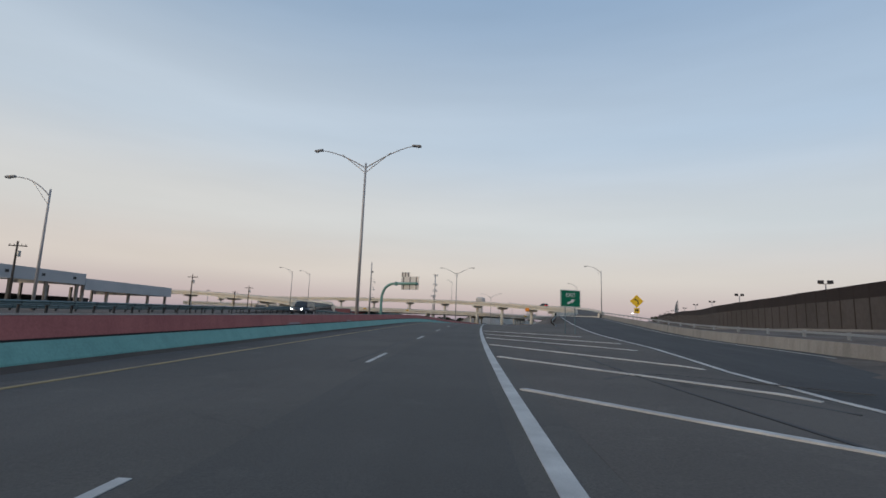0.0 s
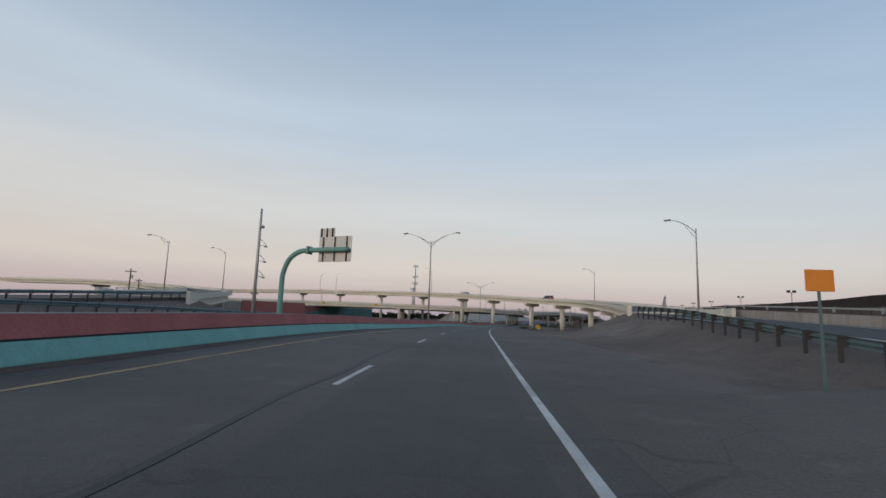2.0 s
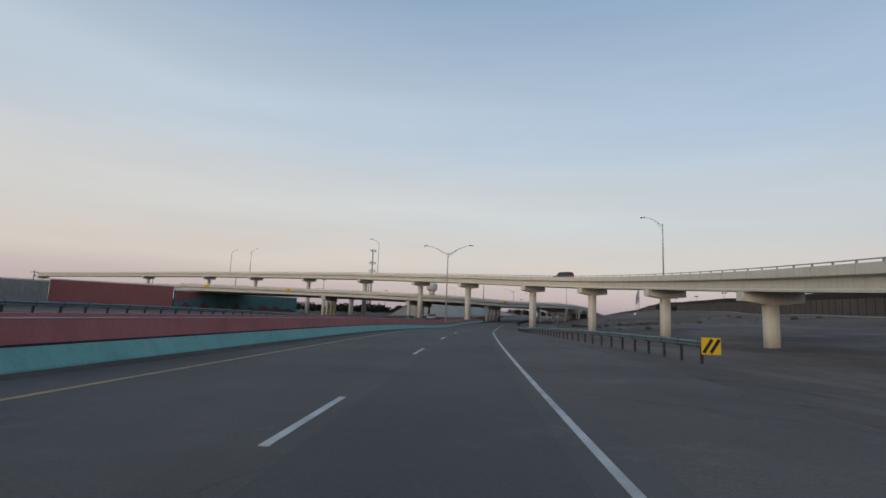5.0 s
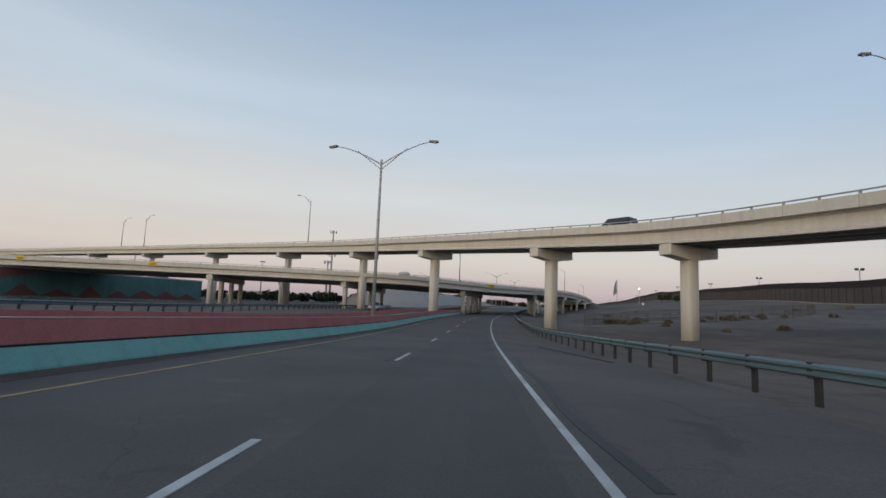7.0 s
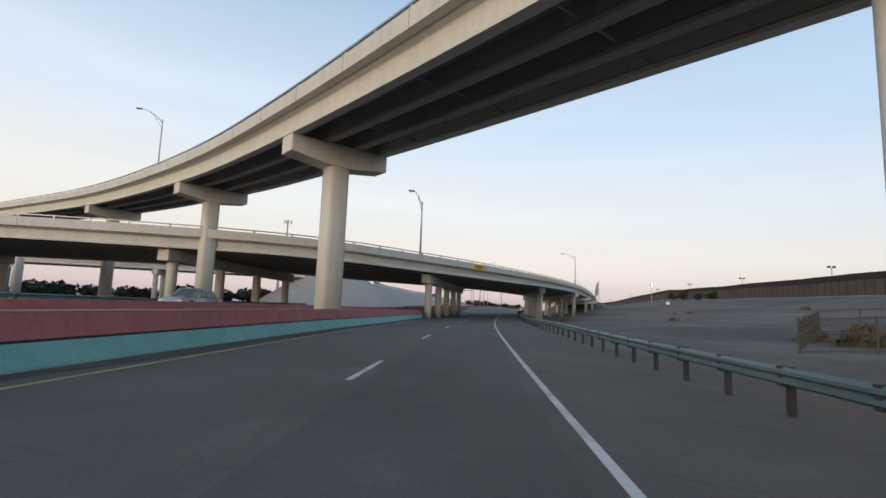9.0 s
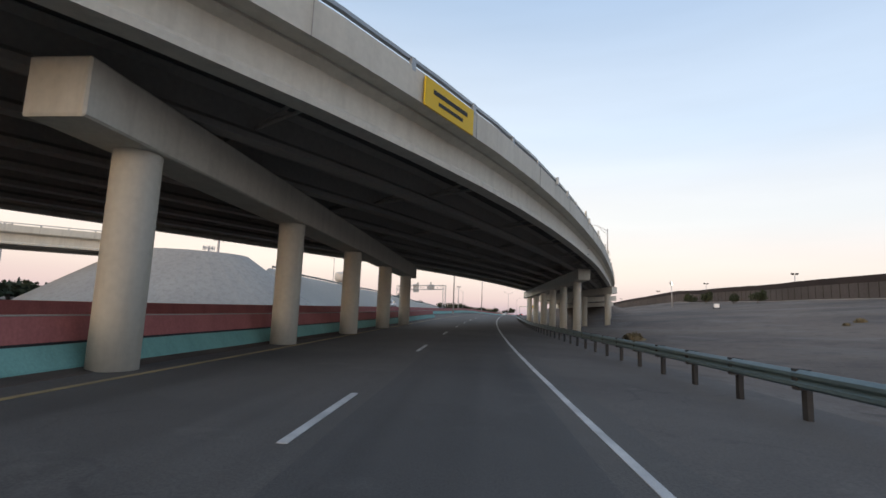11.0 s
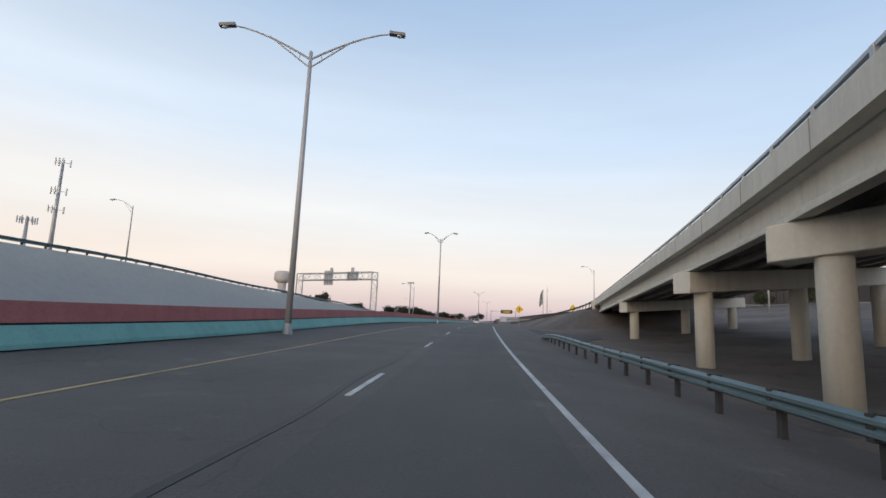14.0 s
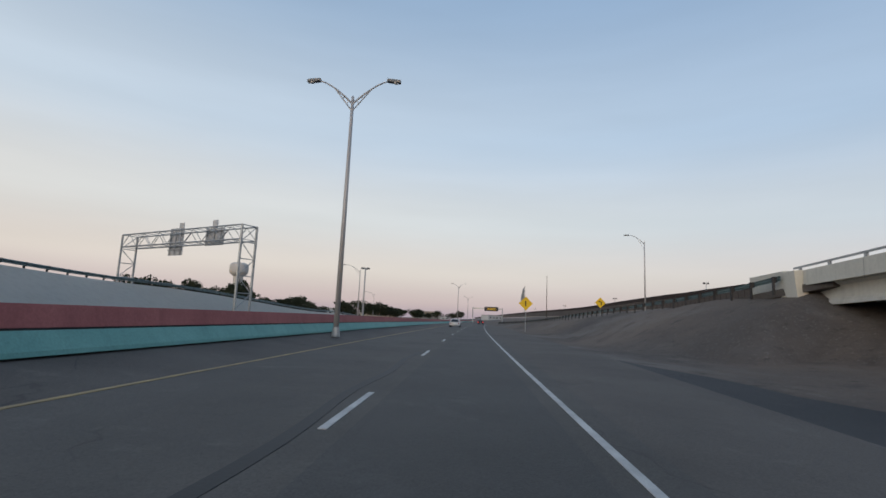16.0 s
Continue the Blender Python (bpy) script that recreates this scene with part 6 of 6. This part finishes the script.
part("flag", bm, M_BUILD, fl, "drooping pale flag", True)

# lit flood light by the fence
lx, ly = 143.0, 437.0
lf = thing("flood_light", "lit white flood light on a mast by the fence", "flood light", (lx, ly, ground_z(lx, ly) - 0.3), 60)
hh = 14.4 - ground_z(lx, ly)
part("pole", lathe(bmesh.new(), [(0.16, 0), (0.1, hh)], 10), M_POLE, lf, "", True)
part("housing", new_box((1.2, 0.5, 0.9), (0, 0.3, hh), 0.05), M_DARK, lf)
part("lens", new_box((1.05, 0.06, 0.75), (0, -0.02, hh)), M_FLOOD, lf, "glowing white lens")


# ---- trees ----
def leaf_cloud(r, n, seed, squash=0.8):
    """A crown of many small leaf clumps, each a few tilted blades."""
    rg = random.Random(seed)
    bm = bmesh.new()
    lobes = [(Vector((rg.uniform(-0.6, 0.6), rg.uniform(-0.6, 0.6), rg.uniform(-0.4, 0.5))) * r, r * rg.uniform(0.4, 0.68)) for _ in range(8)]
    for _ in range(n):
        c, lr = rg.choice(lobes)
        v = Vector((rg.gauss(0, 1), rg.gauss(0, 1), rg.gauss(0, 1))).normalized()
        p = c + v * lr * rg.uniform(0.6, 1.06)
        p.z *= squash
        q = Euler((rg.uniform(0, 6.3), rg.uniform(0, 6.3), rg.uniform(0, 6.3))).to_matrix()
        k = rg.uniform(0.16, 0.34) * max(1, r / 2.5)
        a = [p + q @ Vector(o) * k for o in ((-1, 0, 0), (0, -0.55, 0.1), (1, 0, 0), (0, 0.55, -0.1))]
        bm.faces.new([bm.verts.new(o) for o in a])
    return bm


def tree(h, r, seed, label):
    rg = random.Random(seed)
    t = thing("tree", label, "tree", group="roadside trees")
    bm = bmesh.new()
    bent_tube(bm, [Vector((0, 0, -0.4)), Vector((0.1, 0, h * 0.25)), Vector((0.0, 0.15, h * 0.5)), Vector((0.1, 0.1, h * 0.8))], [0.22, 0.17, 0.12, 0.05], 8)
    for k in range(5):
        a = rg.uniform(0, 6.28)
        z = h * rg.uniform(0.25, 0.5)
        bent_tube(bm, [Vector((0, 0, z)), Vector((math.cos(a) * r * 0.4, math.sin(a) * r * 0.4, z + h * 0.13)), Vector((math.cos(a) * r * 0.75, math.sin(a) * r * 0.75, z + h * 0.25))], [0.09, 0.06, 0.02], 6)
    part("trunk", bm, M_BARK, t)
    c = part("crown", leaf_cloud(r, 900, seed + 9), M_LEAF, t)
    c.matrix_basis = Matrix.Translation((0, 0, h * 0.62)) @ Matrix.Diagonal((1, 1, h * 0.42 / r, 1))
    return t


kinds = [tree(7.5, 3.6, 1, "dark green broad-crowned tree beyond the roadway"), tree(6.0, 3.2, 2, "low dark green roadside tree"), tree(8.5, 3.0, 3, "dark green upright tree beyond the roadway")]
spots = []
rt = random.Random(21)
for i in range(22):
    spots.append((62 + rt.uniform(0, 62) - i * 0.2, 575 + rt.uniform(0, 150), 0.0))
for i in range(16):
    spots.append((128 + rt.uniform(0, 52), 690 + rt.uniform(0, 70), 0.0))
for i in range(10):
    spots.append((36 + i * 2.6 + rt.uniform(-2, 2), 530 + rt.uniform(0, 70), 0.0))
for i, (x, y, z) in enumerate(spots):
    k = kinds[i % 3]
    m = pose(x, y, ground_z(x, y) - 0.2, 0, 0, rt.uniform(0, 360)) @ Matrix.Diagonal((1.1, 1.1, 1.3 if i >= 38 else 1.0, 1))
    if i < 3:
        k.matrix_basis = m
    else:
        copy_thing(k, m)
# small dark trees behind the border fence
bush = thing("small_tree", "small dark bushy tree beyond the border fence", "tree", (0, 0, 0), 0, "fence-side trees")
part("trunk", bent_tube(bmesh.new(), [Vector((0, 0, -0.3)), Vector((0.05, 0, 0.8)), Vector((0, 0.1, 1.8))], [0.12, 0.09, 0.04], 8), M_BARK, bush)
part("crown", leaf_cloud(1.5, 500, 31, 0.9), M_LEAF, bush).matrix_basis = Matrix.Translation((0, 0, 1.5))
spot_y = [345 + i * 7.5 + rt.uniform(-3, 3) for i in range(17)]
for i, y in enumerate(spot_y):
    x = fence_x(y) + rt.uniform(5, 11)
    k = rt.uniform(0.7, 1.2)
    m = pose(x, y, ground_z(x, y) - 0.1, 0, 0, rt.uniform(0, 360)) @ Matrix.Diagonal((k, k, k * rt.uniform(0.8, 1.5), 1))
    if i:
        copy_thing(bush, m)
    else:
        bush.matrix_basis = m
# hedge-like row of bushy trees beyond the back bridge
for i in range(40):
    x, y = -165 + i * 4.3 + rt.uniform(-2, 2), 385 + rt.uniform(0, 26)
    k = rt.uniform(1.5, 2.3)
    ob = copy_thing(bush, Matrix.Translation((x, y, ground_z(x, y) - 0.5)) @ pose(0, 0, 0, 0, 0, rt.uniform(0, 360)) @ Matrix.Diagonal((k * 1.7, k * 1.7, k * 0.62, 1)))
    tagged(ob, "dark bushy tree in a row beyond the back bridge", "tree", "trees beyond the back bridge")
# dark shrubs along the foot of the fence behind the lower flyover
rs = random.Random(77)
for sy in (409, 424, 448, 462):
    sx = fence_x(sy) - rs.uniform(4.5, 8)
    k = rs.uniform(0.85, 1.35)
    ob = copy_thing(bush, Matrix.Translation((sx, sy, ground_z(sx, sy) - 0.1)) @ pose(0, 0, 0, 0, 0, rs.uniform(0, 360)) @ Matrix.Diagonal((k * 1.25, k * 1.25, k, 1)))
    tagged(ob, "dark bushy shrub at the foot of the border fence", "shrub", "fence-foot shrubs")


# ---- scrub pit behind a wire fence ----
cl = thing("wire_fence", "low chain-link fence round a scrubby pit", "fence")
corners = [(39.8, 253), (50, 247.5), (66, 246), (76, 252), (70, 262), (52, 264)]
for (x0, y0), (x1, y1) in zip(corners, corners[1:] + corners[:1]):
    n = max(2, round(math.hypot(x1 - x0, y1 - y0) / 3))
    for i in range(n):
        x, y = x0 + (x1 - x0) * i / n, y0 + (y1 - y0) * i / n
        g = ground_z(x, y)
        part("post", lathe(bmesh.new(), [(0.04, -0.3), (0.04, 1.6), (0.02, 1.65)], 8), M_WIRE, cl).matrix_basis = Matrix.Translation((x, y, g))
    a = Vector((x0, y0, ground_z(x0, y0)))
    b = Vector((x1, y1, ground_z(x1, y1)))
    bm = bmesh.new()
    for z in (0.1, 0.85, 1.55):
        tube(bm, a + Vector((0, 0, z)), b + Vector((0, 0, z)), 0.025, seg=6)
    part("rail", bm, M_WIRE, cl)
    bm = bmesh.new()
    ln = (b - a).length
    nn = int(ln / 0.22)
    for i in range(nn):
        for sgn in (0, 1):
            u = i / nn
            v = min(1, u + 0.7 / ln)
            p, q = a.lerp(b, u), a.lerp(b, v)
            zz = (0.1, 1.5) if sgn else (1.5, 0.1)
            tube(bm, p + Vector((0, 0, zz[0])), q + Vector((0, 0, zz[1])), 0.006, seg=3, caps=False)
    tagged(part("wire", bm, M_WIRE, cl, "thin crossed wires"), kind="stuff")
scrub_m = to_mesh("scrub", leaf_cloud(0.7, 150, 77, 0.6), M_LEAF)
dry = material("dry_scrub", (0.20, 0.165, 0.10), 0.95, vary=0.5, scale=2, fine=4, bump=0.0, random_tint=0.2)
scrub_m.materials.clear()
scrub_m.materials.append(dry)
rb = random.Random(9)
for i in range(46):
    if i < 30:
        x, y = rb.uniform(45, 72), rb.uniform(249, 261)
    else:
        x, y = rb.uniform(46, 110), rb.uniform(225, 330)
    k = rb.uniform(0.5, 1.3)
    o = tagged(new("scrub_bush", scrub_m), "low dry tan scrub bush on the dirt", "bush", "scrub bushes")
    o.matrix_basis = pose(x, y, ground_z(x, y) + 0.2 * k, 0, 0, rb.uniform(0, 360)) @ Matrix.Diagonal((k, k, k, 1))


# ---- vehicles ----
def car(label, paint, suv=False, lights=False, tail=False):
    """A car that heads along +y, its wheels on z = 0."""
    c = thing("car", label, "car", group="cars on the highway")
    L, W, H = (4.7, 1.9, 1.72) if suv else (4.6, 1.8, 1.45)
    waist = H * 0.58
    prof = [(-L / 2, 0.38), (-L / 2 + 0.02, waist * 0.9), (-L / 2 + 0.12, waist), (L / 2 - 1.15, waist), (L / 2 - 0.25, waist * 0.86), (L / 2, waist * 0.62), (L / 2, 0.36), (L / 2 - 0.1, 0.26), (-L / 2 + 0.1, 0.26)]
    bm = bmesh.new()
    vs = [[bm.verts.new((x, y, z)) for y, z in prof] for x in (-W / 2, W / 2)]
    bm.faces.new(vs[0])
    bm.faces.new(vs[1][::-1])
    for i in range(len(prof)):
        j = (i + 1) % len(prof)
        bm.faces.new((vs[0][i], vs[1][i], vs[1][j], vs[0][j]))
    bmesh.ops.bevel(bm, geom=bm.edges[:], offset=0.07, segments=2, affect="EDGES")
    part("body", bm, paint, c, "", True)
    back = -L / 2 + (0.12 if suv else 0.55)
    cab = [(back, waist), (back + (0.22 if suv else 0.7), H - 0.03), (0.55 if suv else 0.35, H), (L / 2 - 1.05, waist)]
    bm = bmesh.new()
    vs = [[bm.verts.new((sx * (W / 2 - (0.05 if z < waist + 0.01 else 0.2)), y, z)) for y, z in cab] for sx in (-1, 1)]
    bm.faces.new(vs[0])
    bm.faces.new(vs[1][::-1])
    for k in range(4):
        bm.faces.new((vs[0][k], vs[1][k], vs[1][(k + 1) % 4], vs[0][(k + 1) % 4]))
    bmesh.ops.recalc_face_normals(bm, faces=bm.faces)
    panes = []
    for f in bm.faces:
        if abs(f.normal.z) > 0.9:
            continue
        co = [v.co.copy() for v in f.verts]
        if abs(f.normal.x) > 0.5:
            # side glass in two panes, split by a pillar
            low = sorted((c for c in co if c.z < waist + 0.05), key=lambda c: c.y)
            high = sorted((c for c in co if c.z >= waist + 0.05), key=lambda c: c.y)
            ml, mh = low[0].lerp(low[1], 0.5), high[0].lerp(high[1], 0.5)
            panes += [([low[0], ml, mh, high[0]], f.normal.copy()), ([ml, low[1], high[1], mh], f.normal.copy())]
        else:
            panes.append((co, f.normal.copy()))
    bmesh.ops.bevel(bm, geom=bm.edges[:], offset=0.05, segments=2, affect="EDGES")
    part("cabin", bm, paint, c, "", True)
    for co, nm in panes:
        mid_ = sum(co, Vector()) / len(co)
        bm = bmesh.new()
        lo = [bm.verts.new(mid_ + (v - mid_) * 0.84 + nm * -0.02) for v in co]
        hi = [bm.verts.new(mid_ + (v - mid_) * 0.82 + nm * 0.008) for v in co]
        bm.faces.new(lo[::-1])
        bm.faces.new(hi)
        for k in range(4):
            bm.faces.new((lo[k], lo[(k + 1) % 4], hi[(k + 1) % 4], hi[k]))
        part("window", bm, M_GLASSY, c)
    for x in (-W / 2 + 0.1, W / 2 - 0.1):
        for y in (-L / 2 + 0.85, L / 2 - 0.85):
            bm = bmesh.new()
            tube(bm, (-0.11, 0, 0), (0.11, 0, 0), 0.33, seg=20)
            w = part("wheel", bm, M_TYRE, c)
            w.matrix_basis = Matrix.Translation((x, y, 0.33))
            bm = bmesh.new()
            tube(bm, (-0.12, 0, 0), (0.12, 0, 0), 0.19, seg=14)
            part("rim", bm, M_ALU, w)
    for sx in (-1, 1):
        part("headlight", new_box((0.25, 0.06, 0.12), (sx * (W / 2 - 0.28), L / 2 - 0.03, waist * 0.72), 0.02), M_HEADLIGHT if lights else M_WHITE, c)
        part("tail_light", new_box((0.22, 0.06, 0.24), (sx * (W / 2 - 0.18), -L / 2 - 0.012, waist * 0.82), 0.02), M_TAIL if tail else M_PAINTR, c)
        part("mirror", new_box((0.16, 0.1, 0.12), (sx * (W / 2 + 0.06), L / 2 - 1.45, waist + 0.06), 0.03), paint, c)
    part("rear_plate", new_box((0.42, 0.02, 0.14), (0, -L / 2 - 0.012, 0.62)), M_WHITE, c)
    return c


def stand_on_road(c, y, d, away=True, dz=0.0):
    p = on_road(y, d, dz)
    c.matrix_basis = pose(p.x, p.y, p.z, 0, 0, heading(y) + (0 if away else 180))


stand_on_road(car("white sedan driving ahead in the passing lane", M_CARW, tail=False), 489, -5.4)
stand_on_road(car("dark car far ahead on the highway", M_CARD, tail=True), 556, -1.7)
stand_on_road(car("white sedan on the oncoming road", M_CARW, lights=False), 366, FAR_D(366) - 8.6, False, BACK_DZ(366))
stand_on_road(car("silver car on the oncoming road", M_CARS), 263, FAR_D(263) - 7.5, False, BACK_DZ(263))
stand_on_road(car("dark sport utility car with lit headlights on the oncoming road", M_CARD, True, True), 64, FAR_D(64) - 12.8, False, BACK_DZ(64) - 0.05)
fc = car("dark sport utility car crossing the upper flyover", M_CARD, True, False, True)
ia = min(range(len(fly1_line) - 1), key=lambda i: (fly1_line[i].y - 231.5) ** 2 + (fly1_line[i].x - 35) ** 2)
pa, pb = fly1_line[ia], fly1_line[ia + 1]
fc.matrix_basis = pose(pa.x, pa.y, pa.z + 0.03, 0, 0, math.degrees(math.atan2(pb.y - pa.y, pb.x - pa.x)) - 90)

# small white trailer on the dirt
tx, ty = 119.5, 388.0
tr = thing("utility_trailer", "small white box trailer parked on the dirt", "trailer", (tx, ty, ground_z(tx, ty)), 60)
part("box", new_box((1.3, 1.05, 0.95), (0, 0, 0.8), 0.05), M_CARW, tr)
part("drawbar", new_box((0.9, 0.08, 0.08), (-1.0, 0, 0.34)), M_DARK, tr)
for sy in (-0.6, 0.6):
    bm = bmesh.new()
    tube(bm, (0, sy - 0.08, 0.24), (0, sy + 0.08, 0.24), 0.24, seg=16)
    part("wheel", bm, M_TYRE, tr)

# far low buildings along the skyline
rf = random.Random(44)
for i in range(26):
    if i < 14:
        x, y = rf.uniform(40, 260), rf.uniform(760, 1000)
    else:
        x, y = rf.uniform(-420, -120), rf.uniform(380, 900)
    w, dpt, h = rf.uniform(12, 34), rf.uniform(10, 20), rf.uniform(3.5, 7)
    b = thing("low_building", "low pale flat-roofed building in the distance", "building", (x, y, ground_z(x, y) - 0.3), rf.uniform(-25, 25), "distant buildings")
    part("outer_wall", new_box((w, dpt, h), (0, 0, h / 2)), (M_BUILD2, M_BUILD, M_CONC_D)[i % 3], b)
    part("roof", new_box((w + 0.5, dpt + 0.5, 0.4), (0, 0, h + 0.202)), M_CONC_D, b)
    for k in range(int(w / 4)):
        part("window", new_box((1.6, 0.08, 1.2), (-w / 2 + 2.5 + k * 4, -dpt / 2 - 0.02, h * 0.55)), M_GLASSY, b)
# far gantry with dark message board, ahead on the highway
fg = thing("message_board", "dark electronic message board on a far gantry", "sign gantry", on_road(640, -2), heading(640))
for x in (-6, 9):
    part("post", lathe(bmesh.new(), [(0.25, -0.3), (0.2, 8)], 10), M_GALV, fg).matrix_basis = Matrix.Translation((x, 0, 0))
part("beam", new_box((15.5, 0.4, 0.5), (1.5, 0, 7.4)), M_GALV, fg)
part("board", new_box((7, 0.6, 2.2), (3.4, -0.3, 7.3), 0.05), M_DARK, fg)
for dz_ in (0.35, -0.35):
    part("lit_row", new_box((4.6, 0.04, 0.3), (3.4, -0.63, 7.3 + dz_)), M_YELLOW, fg)
